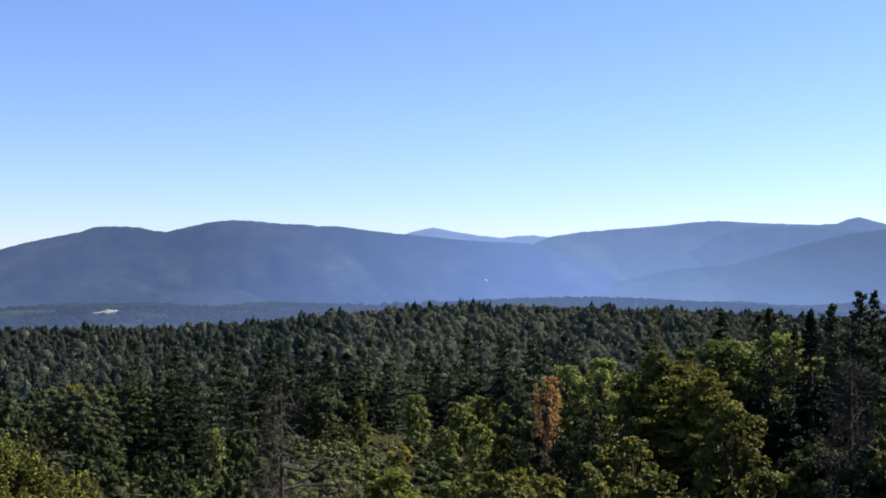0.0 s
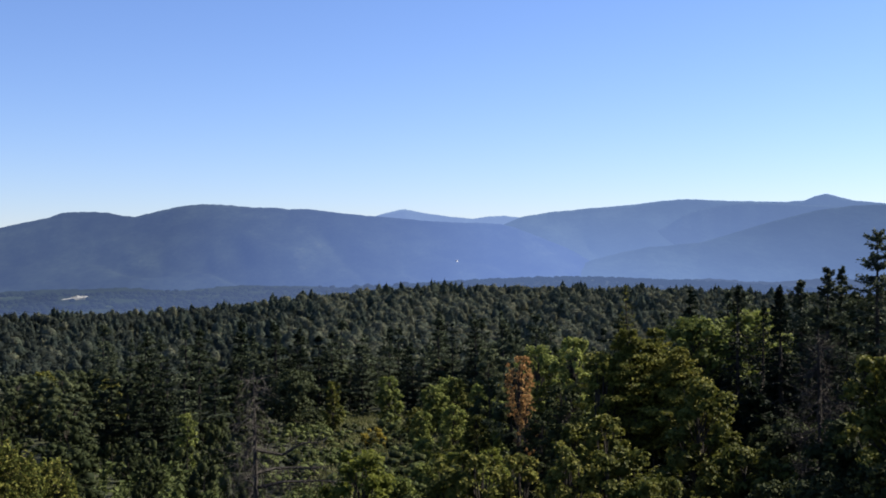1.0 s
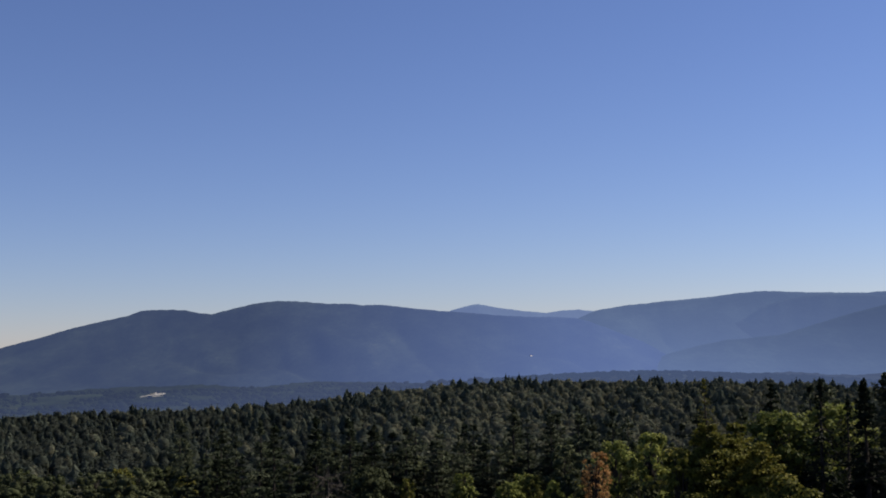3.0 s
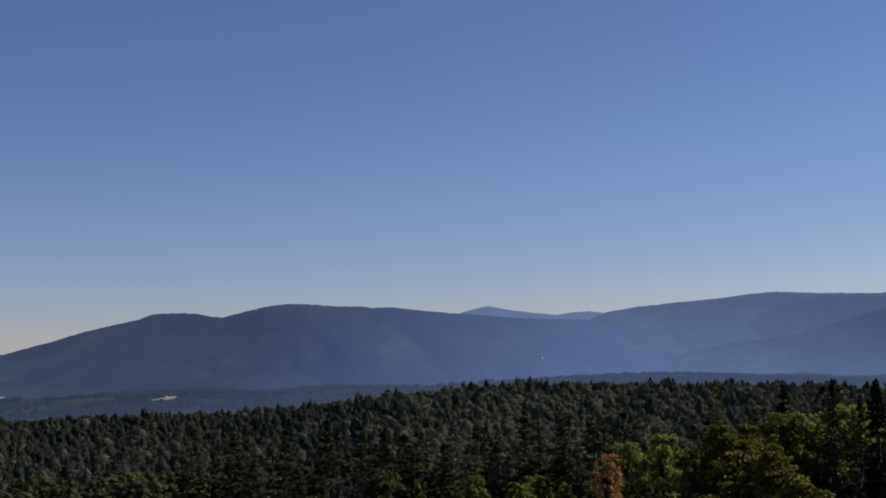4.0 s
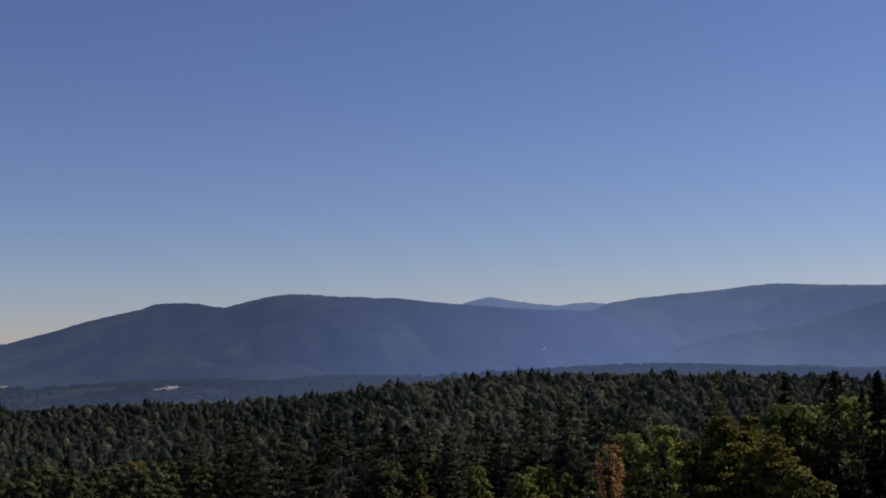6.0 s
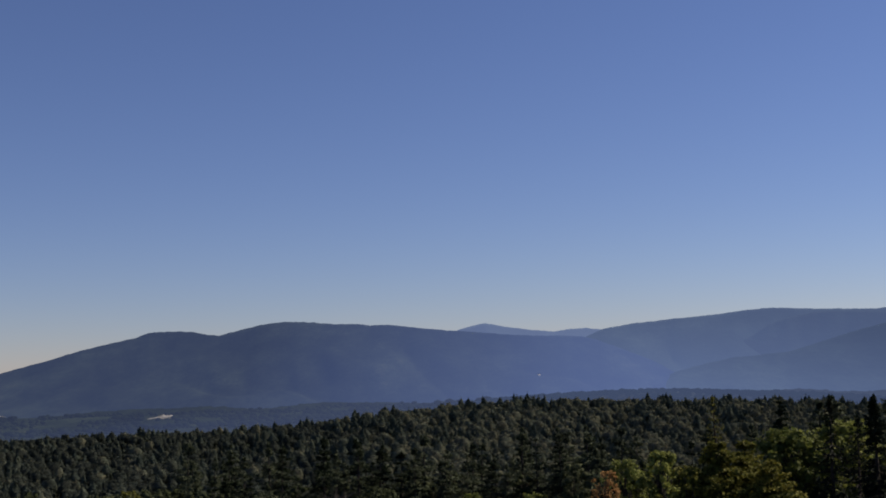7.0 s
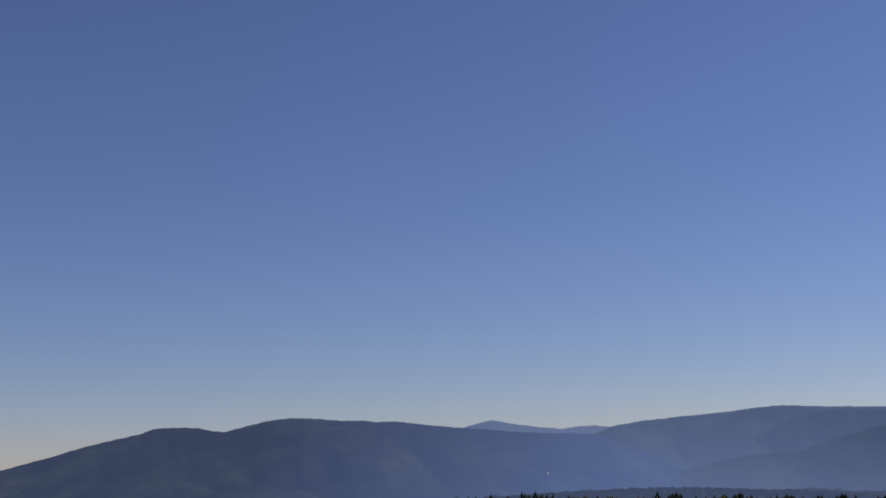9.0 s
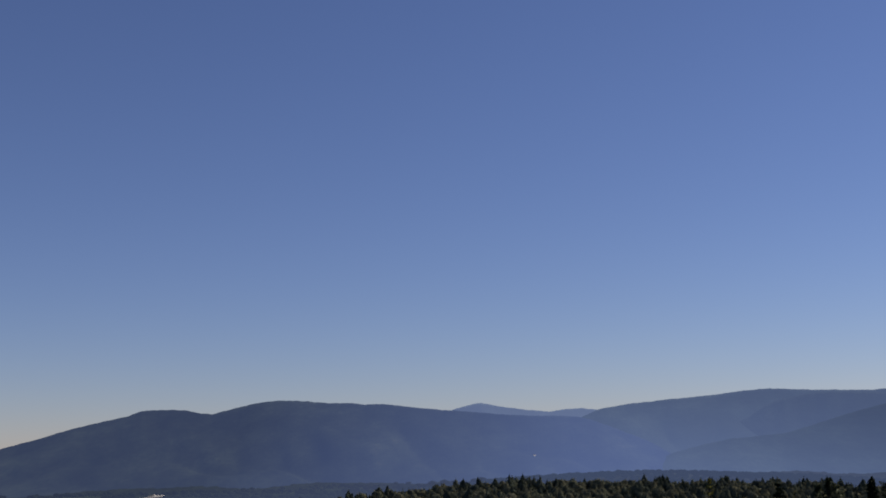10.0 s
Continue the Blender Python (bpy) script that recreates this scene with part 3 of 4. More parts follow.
gravel_pit(-15.95, 2690, 62, 3.6, 3)
gravel_pit(-15.75, 2745, 34, 5.0, 8)
gravel_pit(-15.45, 2790, 26, 3.0, 9)
gravel_pit(-23.15, 3300, 54, 4.5, 4)
gravel_pit(-23.85, 3210, 34, 3.5, 5)


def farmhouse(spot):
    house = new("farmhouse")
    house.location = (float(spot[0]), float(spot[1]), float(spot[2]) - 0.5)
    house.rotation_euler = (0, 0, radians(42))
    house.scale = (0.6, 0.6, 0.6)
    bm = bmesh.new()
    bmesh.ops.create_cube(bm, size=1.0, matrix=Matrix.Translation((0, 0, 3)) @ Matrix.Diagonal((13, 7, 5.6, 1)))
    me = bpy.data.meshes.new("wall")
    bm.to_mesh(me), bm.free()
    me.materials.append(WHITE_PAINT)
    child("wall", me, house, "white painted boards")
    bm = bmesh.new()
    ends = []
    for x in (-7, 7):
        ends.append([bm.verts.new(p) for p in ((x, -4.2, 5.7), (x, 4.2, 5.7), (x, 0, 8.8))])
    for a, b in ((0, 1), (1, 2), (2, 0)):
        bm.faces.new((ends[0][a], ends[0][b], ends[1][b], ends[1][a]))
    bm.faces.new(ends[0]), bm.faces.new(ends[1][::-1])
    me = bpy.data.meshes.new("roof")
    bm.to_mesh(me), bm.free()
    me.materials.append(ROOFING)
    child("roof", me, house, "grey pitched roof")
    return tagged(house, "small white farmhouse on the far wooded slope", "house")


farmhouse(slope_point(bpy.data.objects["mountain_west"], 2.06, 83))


# ---- trees ----
def tree(name, label, category, wood, foliage, leaf_mat, wood_mat=BARK, foliage_name="crown"):
    base = new(name)
    child("trunk", quads_mesh(name + "_trunk", wood, wood_mat), base)
    leafage, shells = foliage if isinstance(foliage, tuple) else (foliage, ())
    child(foliage_name, quads_mesh(name + "_" + foliage_name, leafage, leaf_mat, shells), base)
    return tagged(base, label, category)


def stand(ob, bearing, distance, scale=1.0, turn=0.0, wide=1.0):
    x, y = at_bearing(bearing, distance)
    ob.matrix_basis = Matrix.LocRotScale((x, y, float(ground_height(x, y)) - 0.15), Euler((0, 0, turn)), (scale * wide, scale * wide, scale))
    return ob


def height_for(bearing, distance, top):
    """The height of a tree whose tip is that many metres over the eye level."""
    return EYE[2] + top - float(ground_height(*at_bearing(bearing, distance)))


# single trees near the lookout: bearing, distance, tip over eye level, crown radius
rng = np.random.default_rng(7)
for bearing, distance, top, radius, kind in (
        (13.17, 98, -3.1, 2.1, "spruce"), (15.25, 68, -2.1, 1.4, "thin spruce"), (14.86, 100, -3.4, 1.7, "pine"), (17.25, 70, -2.2, 1.5, "dying spruce"),
        (18.15, 84, -2.2, 1.9, "pine"), (19.31, 78, -1.3, 1.5, "pine"), (19.81, 80, -1.3, 1.5, "pine"), (21.46, 76, 1.0, 2.5, "pine"),
        # pines beyond bearing 24 are unseen, added to shade the right-hand slope
        (10.34, 100, -2.9, 1.6, "larch"), (23.4, 72, -1.2, 2.2, "pine"), (24.6, 56, 1.5, 2.4, "pine"), (27.5, 60, 4.0, 2.8, "pine"), (29.5, 50, 3.0, 2.8, "pine"), (26.5, 43, 0.0, 2.4, "pine"),
        (10.3, 66, -4.3, 3.5, "olive"), (12.6, 65, -5.2, 2.7, "olive"), (11.4, 68, -4.4, 2.9, "olive"), (32.0, 57, 5.0, 3.0, "pine"), (34.0, 47, 4.0, 3.0, "pine"), (30.5, 68, 5.0, 3.0, "pine"), (16.4, 78, -3.6, 1.6, "thin spruce"), (10.9, 74, -7.4, 2.6, "low spruce"), (12.2, 75, -7.6, 2.4, "low spruce"), (14.5, 70, -7.2, 2.4, "low spruce"), (15.9, 66, -7.6, 2.4, "low spruce"), (17.2, 72, -6.4, 2.4, "low spruce"), (9.6, 78, -8.6, 2.2, "low spruce"), (20.2, 66, -4.2, 1.6, "thin spruce")):
    tall = height_for(bearing, distance, top)
    if kind == "pine":
        made = tree("pine_tree", "tall dark green pine with ragged upturned branches", "tree",
                    *conifer(rng, tall, radius, 11500, 33, 0.24, 0.3, 0.0, 0.45, 0.75, bare=0.42, flat=0.3, tips=8, taper=0.66, jitter=0.4), PINE)
    elif kind == "larch":
        made = tree("larch_tree", "thin yellowing conifer with sparse foliage", "tree",
                    *conifer(rng, tall, radius, 1700, 30, 0.22, 0.45, 0.1, 0.6, 0.5, bare=0.3, tips=5), OLIVE)
    elif kind == "olive":
        made = tree("conifer_tree", "broad conifer with yellowing olive drooping branches", "tree",
                    *conifer(rng, tall, radius, 15000, 22, 0.21, 0.58, -0.24, 0.2, 0.5, flat=0.35, taper=0.7, bare=0.1, jitter=0.45, plate=0.2), OLIVE)
    elif kind == "thin spruce":
        made = tree("spruce_tree", "thin half-bare spruce with drooping grey twigs", "tree",
                    *conifer(rng, tall, radius, 2600, 44, 0.24, 0.25, -0.3, 0.1, 0.4, bare=0.5, dense_from=0.93), SPRUCE)
    elif kind == "low spruce":
        # added filler: its near-black needles paint the shaded gaps behind the maples
        made = tree("spruce_tree", "near-black low spruce added to darken the gaps between the maples", "tree",
                    *conifer(rng, tall, radius, 4200, 18, 0.42, 0.05, -0.2, 0.1, 0.35, flat=0.2, taper=0.7, jitter=0.5, plate=0.24), SPRUCE)
    elif kind == "dying spruce":
        made = tree("spruce_tree", "dark spruce with a dense top and a bare lower trunk", "tree",
                    *conifer(rng, tall, radius, 5200, 40, 0.26, 0.25, -0.25, 0.15, 0.35, bare=0.6, dense_from=0.80), SPRUCE)
    else:
        made = tree("spruce_tree", "dark narrow spruce with drooping branches", "tree",
                    *conifer(rng, tall, radius, 9500, 30, 0.24, 0.3, -0.12, 0.2, 0.5, bare=0.15, flat=0.2, tips=8), SPRUCE)
    stand(made, bearing, distance)

for bearing, distance, top, radius, limbs in ((18.9, 56, -3.6, 2.4, ()), (-7.76, 62, -5.9, 3.3,
                                              ((0.585, -0.1, 4.6), (0.635, 0.2, 3.7), (0.72, -0.1, 3.6), (0.60, 2.4, 1.3)))):
    wood, branches = dead_conifer(rng, height_for(bearing, distance, top), radius, 38 if limbs else 40, limbs, 7 if limbs else 4)
    made = tagged(new("dead_spruce"), "bare dead spruce with grey twiggy branches", "tree")
    child("trunk", quads_mesh("dead_trunk", wood, DEAD_WOOD if limbs else BARK), made)
    for sticks in branches:
        child("branch", quads_mesh("dead_branch", sticks, DEAD_WOOD if limbs else BARK), made)
    stand(made, bearing, distance)

OLIVE_LABEL = "broad maple with yellowing olive leaves"
GREEN_LABEL = "leafy green maple with sunlit clumps"
FRESH_LABEL = "light green young maple on the slope"
DULL_LABEL = "dull green maple among the spruces, its leaves darkened for shade"
for bearing, distance, top, radius, leafage, count, leaf, low, label in (
        (9.1, 65, -5.6, 1.8, OLIVE, 8000, 0.22, 0.55, OLIVE_LABEL),
        (13.5, 57, -6.0, 2.2, MAPLE, 11000, 0.23, 0.2, GREEN_LABEL), (7.58, 104, -7.6, 2.0, FRESH, 6500, 0.30, 0.7, FRESH_LABEL), (7.3, 88, -9.8, 2.0, SHADY, 6000, 0.28, 0.2, DULL_LABEL),
        (13.6, 92, -5.1, 3.2, FRESH, 8000, 0.30, 0.9, GREEN_LABEL), (15.82, 94, -4.7, 3.4, FRESH, 8000, 0.30, 0.9, GREEN_LABEL),
        (20.98, 86, -3.1, 2.6, SHADY, 8000, 0.30, 0.3, DULL_LABEL), (19.36, 92, -4.6, 2.8, SHADY, 7000, 0.32, 0.3, DULL_LABEL),
        (22.1, 46, -3.8, 2.0, MAPLE, 10000, 0.20, 0.3, GREEN_LABEL), (7.05, 46, -7.4, 1.6, MAPLE, 8000, 0.19, 0.22, GREEN_LABEL),
        (9.61, 45, -7.4, 2.0, MAPLE, 10000, 0.19, 0.22, GREEN_LABEL), (11.57, 43, -8.0, 1.8, MAPLE, 8000, 0.19, 0.22, GREEN_LABEL),
        (15.41, 50, -8.0, 2.1, MAPLE, 10000, 0.21, 0.35, GREEN_LABEL), (19.3, 40, -7.2, 2.0, SHADY, 9000, 0.19, 0.25, DULL_LABEL), (17.6, 45, -8.4, 2.0, SHADY, 9000, 0.19, 0.25, DULL_LABEL),
        (22.6, 38, -5.8, 1.9, SHADY, 9000, 0.19, 0.25, DULL_LABEL), (13.4, 44, -9.0, 1.9, MAPLE, 8000, 0.19, 0.25, GREEN_LABEL),
        (20.72, 50, -6.8, 2.3, SHADY, 10000, 0.21, 0.3, DULL_LABEL),
        (17.59, 62, -8.6, 2.4, SHADY, 9000, 0.24, 0.3, DULL_LABEL), (-2.65, 56, -9.2, 2.2, LIME, 10000, 0.22, 0.4, FRESH_LABEL),
        (1.04, 48, -8.0, 2.0, MAPLE, 9000, 0.20, 0.22, GREEN_LABEL), (2.95, 47, -7.9, 1.8, MAPLE, 8000, 0.20, 0.22, GREEN_LABEL),
        (4.86, 50, -8.5, 1.7, MAPLE, 8000, 0.20, 0.22, GREEN_LABEL), (5.9, 128, -10.2, 2.6, FRESH, 5500, 0.34, 0.6, FRESH_LABEL),
        (7.8, 62, -8.9, 1.5, OLIVE, 5000, 0.24, 0.4, OLIVE_LABEL), (9.16, 60, -8.3, 1.7, OLIVE, 6000, 0.24, 0.4, OLIVE_LABEL),
        (1.54, 200, -21.3, 3.0, FRESH, 4000, 0.45, 0.2, FRESH_LABEL), (3.85, 190, -21.4, 3.2, MAPLE, 4000, 0.45, 0.2, GREEN_LABEL),
        (-5.79, 200, -19.4, 5.0, WOOD_LEAF, 6000, 0.50, 0.15, GREEN_LABEL), (-4.0, 195, -21.2, 1.7, MAPLE, 2500, 0.42, 0.1, GREEN_LABEL),
        (0.9, 188, -21.2, 2.6, FRESH, 4500, 0.40, 0.05, FRESH_LABEL), (2.0, 192, -20.6, 3.0, MAPLE, 4500, 0.40, 0.05, GREEN_LABEL),
        (3.0, 186, -20.9, 2.8, FRESH, 4500, 0.42, 0.05, FRESH_LABEL), (-1.3, 200, -21.0, 2.4, FRESH, 4500, 0.42, 0.05, FRESH_LABEL), (6.8, 112, -10.6, 2.2, MAPLE, 5500, 0.34, 0.2, GREEN_LABEL),
        (6.3, 135, -13.0, 2.6, MAPLE, 5000, 0.38, 0.15, GREEN_LABEL), (2.5, 174, -22.2, 2.2, MAPLE, 4500, 0.36, 0.05, GREEN_LABEL),
        (4.3, 150, -19.0, 2.0, FRESH, 5000, 0.34, 0.05, FRESH_LABEL), (6.0, 94, -12.8, 2.0, SHADY, 5000, 0.30, 0.15, DULL_LABEL),
        (1.75, 150, -19.4, 2.2, FRESH, 4500, 0.30, 0.02, FRESH_LABEL), (0.3, 160, -21.6, 1.7, FRESH, 3500, 0.30, 0.02, FRESH_LABEL), (-0.1, 172, -22.6, 1.9, OLIVE, 3500, 0.30, 0.02, OLIVE_LABEL), (2.9, 142, -19.6, 2.0, MAPLE, 4000, 0.30, 0.02, GREEN_LABEL),
        (0.2, 140, -22.0, 1.6, FRESH, 3500, 0.32, 0.02, FRESH_LABEL),
        (0.5, 118, -21.0, 1.8, FRESH, 3000, 0.30, 0.02, FRESH_LABEL), (1.8, 126, -21.3, 1.9, LIME, 3000, 0.30, 0.02, FRESH_LABEL),
        (2.8, 112, -19.8, 1.9, FRESH, 3000, 0.30, 0.02, FRESH_LABEL), (1.2, 100, -19.5, 1.6, LIME, 3000, 0.28, 0.02, FRESH_LABEL),
        (3.6, 122, -20.3, 1.9, LIME, 3000, 0.30, 0.02, FRESH_LABEL), (-0.8, 108, -20.5, 1.6, FRESH, 3000, 0.28, 0.02, FRESH_LABEL),
        (2.2, 92, -18.4, 1.8, FRESH, 3500, 0.28, 0.02, FRESH_LABEL), (3.9, 96, -17.6, 1.8, LIME, 3500, 0.28, 0.02, FRESH_LABEL),
        (-17.3, 215, -19.7, 3.2, MAPLE, 4500, 0.40, 0.15, FRESH_LABEL), (-16.4, 185, -20.8, 2.6, MAPLE, 4500, 0.38, 0.15, FRESH_LABEL), (-14.5, 200, -20.2, 2.6, MAPLE, 4500, 0.38, 0.15, FRESH_LABEL),
        (-10.9, 150, -19.6, 1.5, FRESH, 2500, 0.30, 0.02, FRESH_LABEL)):
    tall = height_for(bearing, distance, top)
    stand(tree("maple_tree", label, "tree", *broadleaf(rng, tall, radius, int(count * (0.82 if distance < 80 else 0.6)), leaf * (0.98 if distance < 80 else 1.04), low * 0.55, 76, 4, clump=0.26, core=0.58 if distance < 80 else 0.46), leafage), bearing, distance)

# most take near-black spruce needles, shade put into colour; a few keep pine needles
for bearing, distance, top, radius, leafage in (
        (-14.3, 176, -16.2, 2.6, SPRUCE), (-13.6, 170, -14.8, 2.9, SPRUCE), (-13.0, 180, -15.0, 2.7, SPRUCE), (-12.4, 168, -14.6, 2.9, SPRUCE),
        (-11.8, 178, -15.3, 2.6, SPRUCE), (-11.0, 166, -15.2, 2.2, PINE), (-13.2, 160, -19.0, 2.4, SPRUCE), (-12.0, 158, -20.0, 2.2, SPRUCE), (-10.3, 185, -11.6, 2.6, SPRUCE), (-9.6, 180, -15.6, 2.6, PINE), (1.8, 236, -14.5, 3.4, SPRUCE), (2.9, 238, -14.3, 3.2, SPRUCE), (-0.4, 234, -19.0, 3.4, SPRUCE), (-6.1, 236, -18.4, 3.6, SPRUCE),
        (4.2, 236, -17.6, 3.2, SPRUCE), (-2.6, 238, -17.6, 3.2, PINE), (0.4, 232, -19.2, 2.8, PINE), (-4.0, 236, -17.8, 3.2, PINE), (-7.4, 236, -18.0, 3.2, PINE)):
    tall = height_for(bearing, distance, top)
    stand(tree("pine_tree", "dark pine at the edge of the clearing", "tree",
               *conifer(rng, tall, radius, 3400, 15, 0.5, 0.06, -0.06, 0.4, 0.55, 3, flat=0.12, bare=0.12, jitter=0.32, plate=0.24), leafage), bearing, distance)

for bearing, distance, top, radius, shoots in ((-20.4, 34, -4.2, 1.4, 330), (-18.9, 34, -4.75, 0.9, 200), (-17.2, 35, -5.45, 1.0, 260), (-18.3, 33, -5.9, 1.3, 260),
                                               (-22.4, 33, -4.0, 1.6, 240), (-15.5, 34, -6.6, 0.6, 90)):
    tall = height_for(bearing, distance, top)
    stand(tree("maple_tree", "young maple with bright yellow-green leaves", "tree", *shooting_tree(rng, tall, radius, shoots, 0.125), GOLDEN_GREEN), bearing, distance)

ORANGE_LABEL = "slender dying tree with rusty orange leaves"
for bearing, distance, top, radius, low in ((4.93, 120, -10.6, 1.7, 0.5), (5.25, 118, -14.6, 1.25, 0.2)):
    tall = height_for(bearing, distance, top)
    stand(tree("maple_tree", ORANGE_LABEL, "tree", *broadleaf(rng, tall, radius, 2300, 0.21, low, 46, clump=0.24), ORANGE), bearing, distance)


# ---- trees and bushes of the shelf, repeated ----
def jittered(rng, az0, az1, r0, r1, spacing):
    """Spots about one spacing apart in a sector, as bearing and distance."""
    spots, r = [], r0
    while r < r1:
        step = math.degrees(spacing / r)
        for a in np.arange(az0, az1, step):
            spots.append((a + rng.uniform(-0.42, 0.42) * step, r + rng.uniform(-0.42, 0.42) * spacing))
        r += spacing * 0.9
    return spots


def prototypes(count, build):
    return [build(k) for k in range(count)]


rng = np.random.default_rng(11)
pines = prototypes(9, lambda k: tree("pine_tree", "dark green pine in a dense stand", "tree",
                                     *conifer(rng, 20, 3.4 + 0.5 * (k % 4), 3100, (11, 13, 15)[k % 3], 0.62, 0.12, (-0.16, -0.02, 0.06)[k % 3], 0.35, 0.62, 3, bare=0.22,
                                              flat=0.34, taper=(0.62, 0.85, 0.75, 1.0)[k % 4], jitter=0.42, plate=0.26), PINE if k % 3 else SPRUCE))
# the last two maples and bushes wear the shade-darkened leaves
maples = prototypes(5, lambda k: tree("maple_tree", "rounded green broad-leaved tree of the woods", "tree",
                                      *broadleaf(rng, 14, 3.7, 1500, 0.42, 0.12, 34, 3, 0.45, 0.33, 0.38, 0.76), WOOD_LEAF if k < 3 else SHADY))
bushes = prototypes(5, lambda k: tree("bush", "scrubby green bush in the clearing", "bush",
                                      *broadleaf(rng, 4, 2.1, 560, 0.28, 0.02, 14, 3, 0.3, 0.42, 0.4, 0.76), SCRUB if k < 3 else SHADY))
groups = {"pine_tree": "pines of the stand", "maple_tree": "broad-leaved trees of the woods", "bush": "bushes in the clearing"}
waiting = set()
for ob in pines + maples + bushes:
    tagged(ob, group=groups[ob.name.split(".")[0]])
    waiting.add(ob)


def plant(kinds, bearing, distance, scale, wide=1.0):
    ob = kinds[int(rng.integers(len(kinds)))]
    if ob in waiting:
        waiting.discard(ob)
        return stand(ob, bearing, distance, scale, rng.uniform(0, 6.28), wide)
    x, y = at_bearing(bearing, distance)
    m = Matrix.LocRotScale((x, y, float(ground_height(x, y)) - 0.15), Euler((0, 0, rng.uniform(0, 6.28))), (scale * wide, scale * wide, scale))
    made = ob.copy()
    made.matrix_basis = m
    scene.collection.objects.link(made)
    for c in ob.children:
        twin = c.copy()
        twin.parent = made
        scene.collection.objects.link(twin)
    return made


for a, r in jittered(rng, -14.2, 4.5, 238, 280, 8.4):
    plant(pines if rng.random() < 0.84 else maples, a, r, rng.uniform(0.68, 1.02), rng.uniform(0.95, 1.35))
for a, r in jittered(rng, -25.5, -13.6, 165, 290, 9.0):
    plant(maples[:3] if rng.random() < 0.65 else maples[2:], a, r, rng.uniform(0.42, 0.85), rng.uniform(0.95, 1.35))
for a, r in jittered(rng, -25.5, -14.5, 88, 160, 8.6):
    plant(maples[3:] if rng.random() < 0.8 else maples[:3], a, r, rng.uniform(0.28, 0.7), rng.uniform(0.95, 1.3))
for a, r in jittered(rng, 4.8, 26, 135, 290, 10.8):
    plant(maples if rng.random() < 0.6 else pines, a, r, rng.uniform(0.75, 1.05))
for a, r in jittered(rng, -16, 6, 70, 236, 6.6):
    if rng.random() < (0.85 if a < -8 else 0.5):
        # left of the clearing, shade is painted by the darkened leaves
        if a < -8:
            plant(bushes[3:], a, r, rng.uniform(0.6, 1.3), rng.uniform(0.5, 0.8))
        else:
            plant(bushes[:4], a, r, rng.uniform(0.3, 0.95), rng.uniform(1.0, 1.6))
for a, r in jittered(rng, -12, 6, 195, 238, 13):
    if rng.random() < 0.45:
        plant(maples, a, r, rng.uniform(0.4, 0.7), 0.9)
golden = tree("bush", "small bright yellow autumn bush", "bush", *broadleaf(rng, 3.4, 1.8, 1200, 0.32, 0.02, 14, 3), YELLOW)
stand(golden, -2.0, 168)

# ---- low scrub and rough grass of the clearing ----
rng = np.random.default_rng(19)
shrub_shapes = [broadleaf(rng, 2.6, 1.7, 130, 0.55, 0.0, 9, 3, 0.3, 0.45)[1] for k in range(6)]
pieces = []
for a, r in jittered(rng, -16, 7, 62, 240, 4.2):
    x, y = at_bearing(a, r)
    if smooth_noise(x / 15, y / 15, 31) < (0.72 if -4 < a < 2 or a < -6 else 0.54):
        continue
    t, size = rng.uniform(0, 6.28), rng.uniform(0.45, 1.2)
    turn = np.array([[math.cos(t), -math.sin(t), 0], [math.sin(t), math.cos(t), 0], [0, 0, 1]])
    pieces.append(shrub_shapes[int(rng.integers(6))] @ turn * size + np.array([x, y, float(ground_height(x, y)) - 0.2]))
tagged(new("low_scrub", quads_mesh("low_scrub", np.concatenate(pieces), SCRUB)), "dense low olive scrub covering the clearing", "scrub", kind="stuff")

rng = np.random.default_rng(17)
n = 21000
ga, gr = np.radians(rng.uniform(-6.0, 8, n)), np.sqrt(rng.uniform(50 ** 2, 245 ** 2, n))
foot = np.stack([gr * np.sin(ga), gr * np.cos(ga)], -1)
tuft = np.column_stack([foot, ground_height(foot[:, 0], foot[:, 1]) + 0.25])
blades = leaves(rng, tuft, np.tile([0.6, -0.6, 0.5], (n, 1)), 0.8, 0.5, 0.4, np.tile([0, 0, 1.0], (n, 1)) + rng.normal(size=(n, 3)) * 0.35)
tagged(new("meadow_grass", quads_mesh("meadow_grass", blades, GRASS)), "rough olive grass and weeds of the clearing", "grass", kind="stuff")

# ---- far woods, too many to count ----
rng = np.random.default_rng(23)


def dome(rng, height, radius, rings, sides, low=0.2):
    """A rounded, lumpy crown as it shows from far away: its points by ring and side."""
    polar = np.linspace(0.02, 2.3, rings)[:, None] + 0 * np.arange(sides)
    turn = 2 * math.pi * (np.arange(sides) + 0.5 * (np.arange(rings)[:, None] % 2)) / sides
    d = np.stack([np.sin(polar) * np.cos(turn), np.sin(polar) * np.sin(turn), np.cos(polar)], -1)
    lump = unit(rng.normal(size=(6, 3)) + np.array([0, 0, 0.5]))
    r = 0.34 + 0.58 * np.clip((d @ lump.T).max(-1), 0, 1) ** 1.4 + rng.uniform(-0.13, 0.13, (rings, sides))
    r[0] = r[0].mean()
    half = height * (1 - low) * 0.5
    return d * r[..., None] * np.array([radius, radius, half]) + np.array([0, 0, height - half])


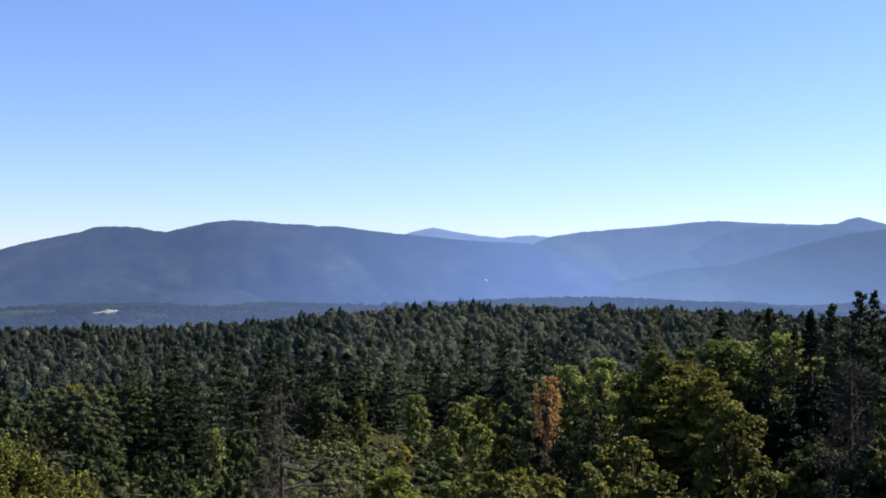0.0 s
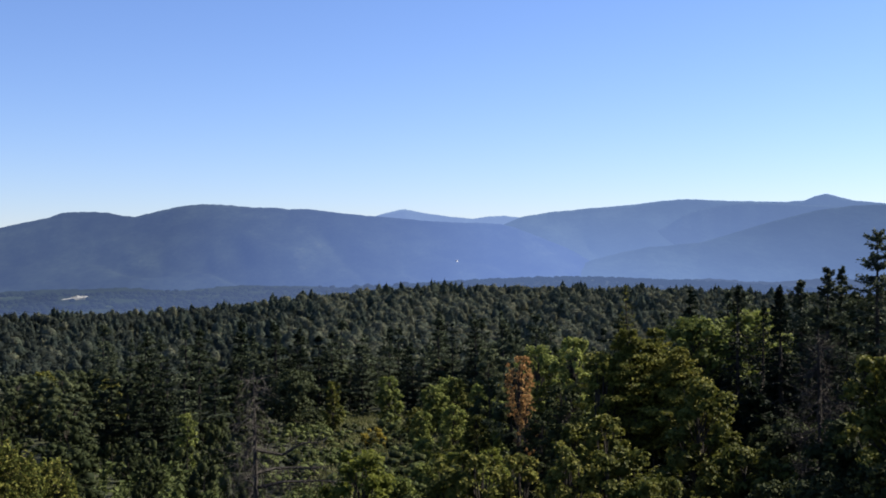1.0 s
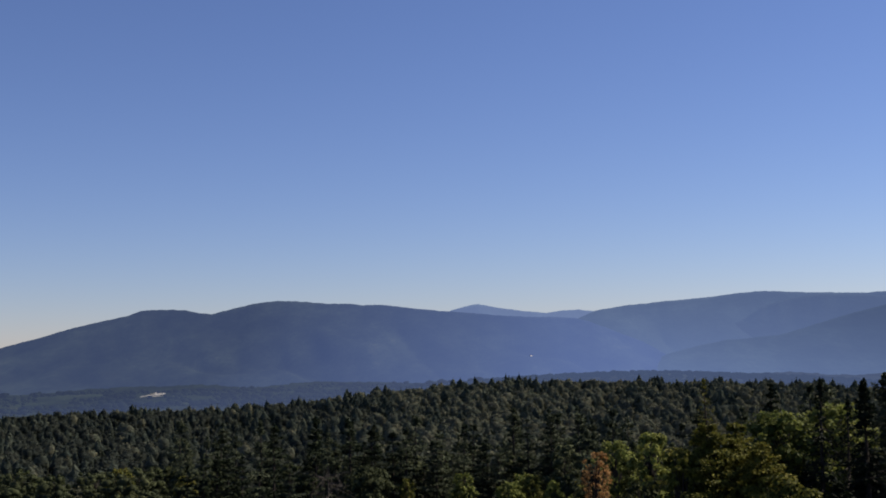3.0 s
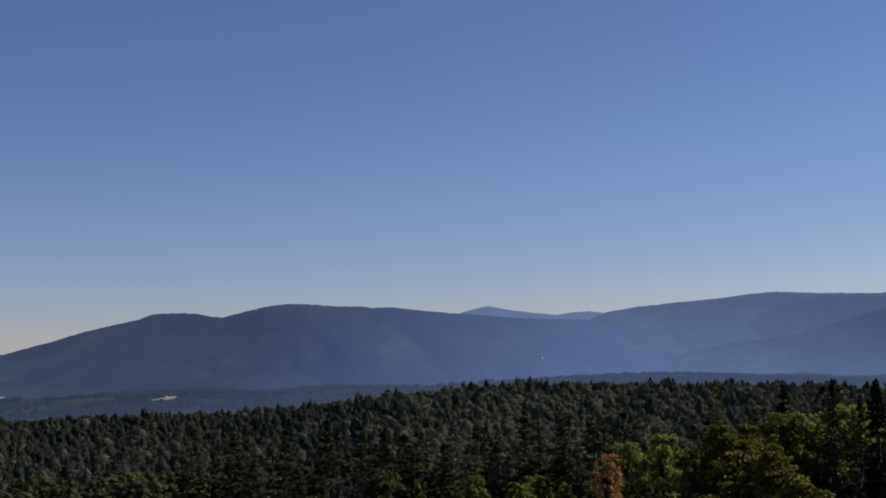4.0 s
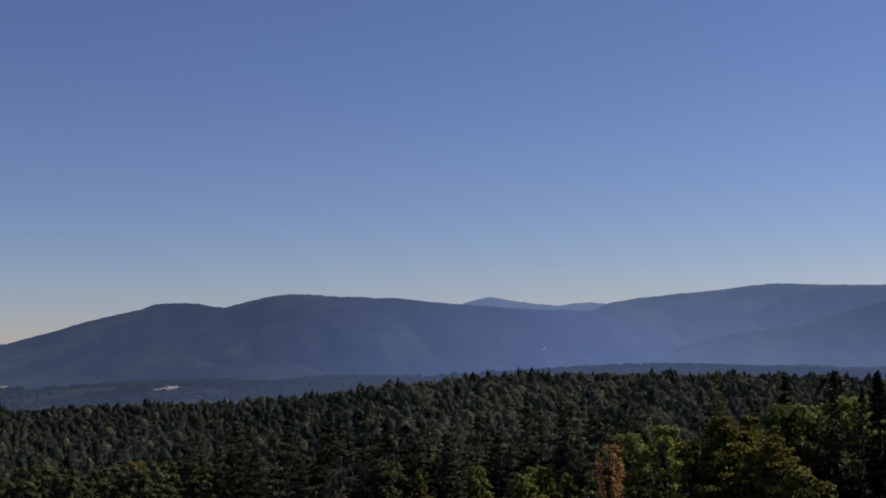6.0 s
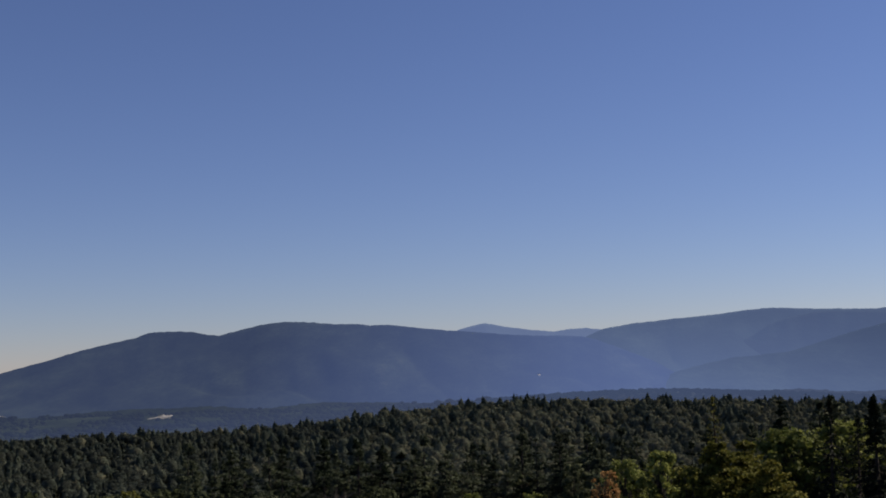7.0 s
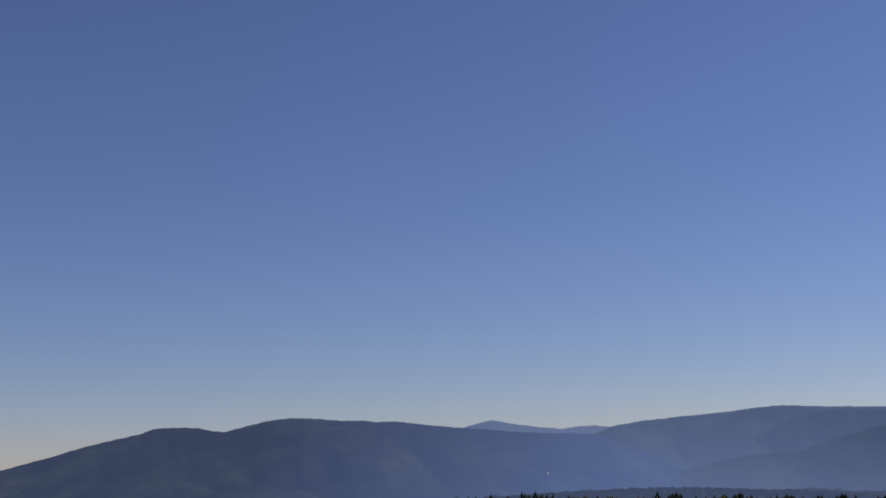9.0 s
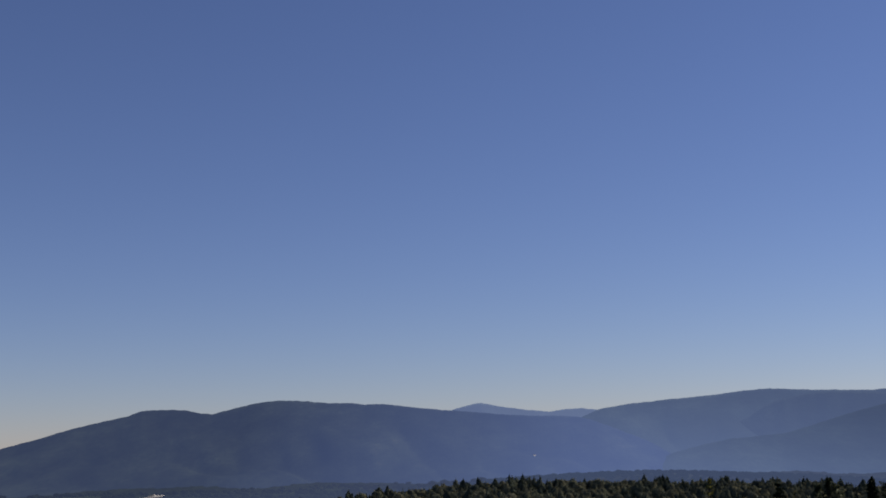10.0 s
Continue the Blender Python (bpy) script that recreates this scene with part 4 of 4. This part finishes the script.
def spire(rng, height, radius, tiers, sides):
    """A far conifer: tiers of drooping branches round a pointed top."""
    rows = []
    for k in range(tiers):
        h = 1 - (k + 0.15) / tiers
        reach = radius * (1 - h) ** 0.58
        for edge, z in ((0.45, h + 0.5 / tiers), (1.0, h - 0.35 / tiers)):
            turn = 2 * math.pi * (np.arange(sides) + 0.5 * (k % 2)) / sides
            r = reach * edge * rng.uniform(0.4, 1.5, sides) + 0.05
            rows.append(np.stack([np.cos(turn) * r, np.sin(turn) * r, height * (z + rng.uniform(-0.25, 0.25, sides) / tiers)], -1))
    rows[0][:] = (0, 0, height)
    return np.array(rows)


far_pines = [spire(rng, 15, rng.uniform(4.6, 7.2), 4, 6) for k in range(14)]
far_maples = [dome(rng, 13, rng.uniform(2.8, 5.4), 5, 8) for k in range(20)]


def woods(name, label, templates, spots, heights, mat, sprays=0, floor=ground_height):
    """One mesh of many closed crowns, standing at the spots."""
    places, faces, total = [], [], 0
    for (bearing, distance), scale in zip(spots, heights):
        shape = templates[int(rng.integers(len(templates)))]
        rings, sides = shape.shape[:2]
        if sprays and distance < 400:
            # nearer crowns are smaller and more broken
            scale *= 0.8
            shape = np.concatenate([shape[:1], shape[1:] * (1 + 0.13 * rng.normal(size=(rings - 1, sides, 1))) + 0.25 * rng.normal(size=(rings - 1, sides, 3))])
        x, y = at_bearing(bearing, distance)
        t, wide = rng.uniform(0, 6.28), rng.uniform(0.85, 1.2)
        turn = np.array([[math.cos(t), -math.sin(t), 0], [math.sin(t), math.cos(t), 0], [0, 0, 1]])
        places.append(shape.reshape(-1, 3) @ turn * np.array([scale * wide, scale * wide, scale]) + np.array([x, y, float(floor(x, y)) - 0.3]))
        i, j = np.arange(rings - 1)[:, None] * sides, np.arange(sides)[None, :]
        k = (j + 1) % sides
        faces.append(total + np.stack([i + j, i + sides + j, i + sides + k, i + k], -1).reshape(-1, 4))
        total += rings * sides
        near = distance < 390
        flake_count = int(sprays * (4.5 if distance < 340 else 2.4 if near else 1))
        if flake_count:
            skin = places[-1]
            middle = skin.mean(0)
            pick = skin[rng.integers(0, len(skin) * 3 // 4, flake_count)] + (rng.normal(size=(flake_count, 3)) * 0.6 if near else 0)
            out = unit(pick - middle)
            flakes = leaves(rng, pick + out * rng.uniform(-0.1, 0.9, (flake_count, 1)), out + np.array([0, 0, 0.3]), 0.95 if near else 1.2, 0.4 if near else 0.3, 0.8)
            places.append(flakes.reshape(-1, 3))
            faces.append(total + np.arange(flake_count * 4).reshape(-1, 4))
            total += flake_count * 4
    places, faces = np.concatenate(places).astype(np.float32), np.concatenate(faces).astype(np.int32)
    me = bpy.data.meshes.new(name)
    me.vertices.add(len(places))
    me.vertices.foreach_set("co", places.reshape(-1))
    me.loops.add(faces.size)
    me.loops.foreach_set("vertex_index", faces.reshape(-1))
    me.polygons.add(len(faces))
    me.polygons.foreach_set("loop_start", np.arange(0, faces.size, 4, dtype=np.int32))
    me.polygons.foreach_set("use_smooth", np.ones(len(faces), bool))
    me.materials.append(mat)
    me.update(calc_edges=True)
    return tagged(new(name, me), label, "woods", kind="stuff")


spots = jittered(rng, -25.5, 24, 286, 930, 6.4) + jittered(rng, -25.5, -2, 930, 1060, 7.6)
mixed = [float(smooth_noise(a * 0.8, r / 70, 3)) * 0.6 + float(smooth_noise(a * 2.8, r / 22, 6)) * 0.4 + rng.uniform(-0.14, 0.14) + 0.06 * float(step01((-a - 2) / 12)) + 0.11 * float(step01((r - 740) / 110)) * float(step01((a + 14) / 6)) - 0.03 for a, r in spots]
cone = [s for s, v in zip(spots, mixed) if v > 0.615]
leafy = [s for s, v in zip(spots, mixed) if v <= 0.615]
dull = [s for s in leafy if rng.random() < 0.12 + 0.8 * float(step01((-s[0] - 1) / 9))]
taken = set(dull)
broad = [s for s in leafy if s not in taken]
woods("conifer_woods", "dark conifers rising out of the wide forest", far_pines, cone, (0.44 + 0.56 * rng.random(len(cone)) ** 1.8) * np.array([0.8 + 0.2 * float(step01((a + 12) / 6)) for a, r in cone]) * np.array([0.72 + 0.6 * float(smooth_noise(a * 2.2, r / 40, 12)) for a, r in cone]), WOODS_PINE, 16)
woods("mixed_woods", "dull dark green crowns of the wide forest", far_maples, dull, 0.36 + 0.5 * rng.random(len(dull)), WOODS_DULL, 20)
woods("broadleaf_woods", "green rounded crowns of the wide forest", far_maples, broad, 0.42 + 0.62 * rng.random(len(broad)), WOODS_LEAF, 20)
hill = jittered(rng, -12, 25, 1420, 2000, 15)
woods("hill_woods", "woods on the low hill across the valley, bluish with painted haze", [dome(rng, 13, 9.5, 4, 6) for k in range(6)], hill, rng.uniform(0.55, 0.75, len(hill)) * np.array([0.15 + 0.85 * float(step01((a + 12) / 14)) for a, r in hill]), HILL_WOODS)
low = [(a, r) for a, r in jittered(rng, -25.5, 0, 1750, 3050, 19) if smooth_noise(a * 1.1, r / 120, 81) * 0.7 + smooth_noise(a * 5, r / 45, 83) * 0.3 > 0.46
       and not (2600 < r < 2830 and abs(a + 15.75) < 0.9)]
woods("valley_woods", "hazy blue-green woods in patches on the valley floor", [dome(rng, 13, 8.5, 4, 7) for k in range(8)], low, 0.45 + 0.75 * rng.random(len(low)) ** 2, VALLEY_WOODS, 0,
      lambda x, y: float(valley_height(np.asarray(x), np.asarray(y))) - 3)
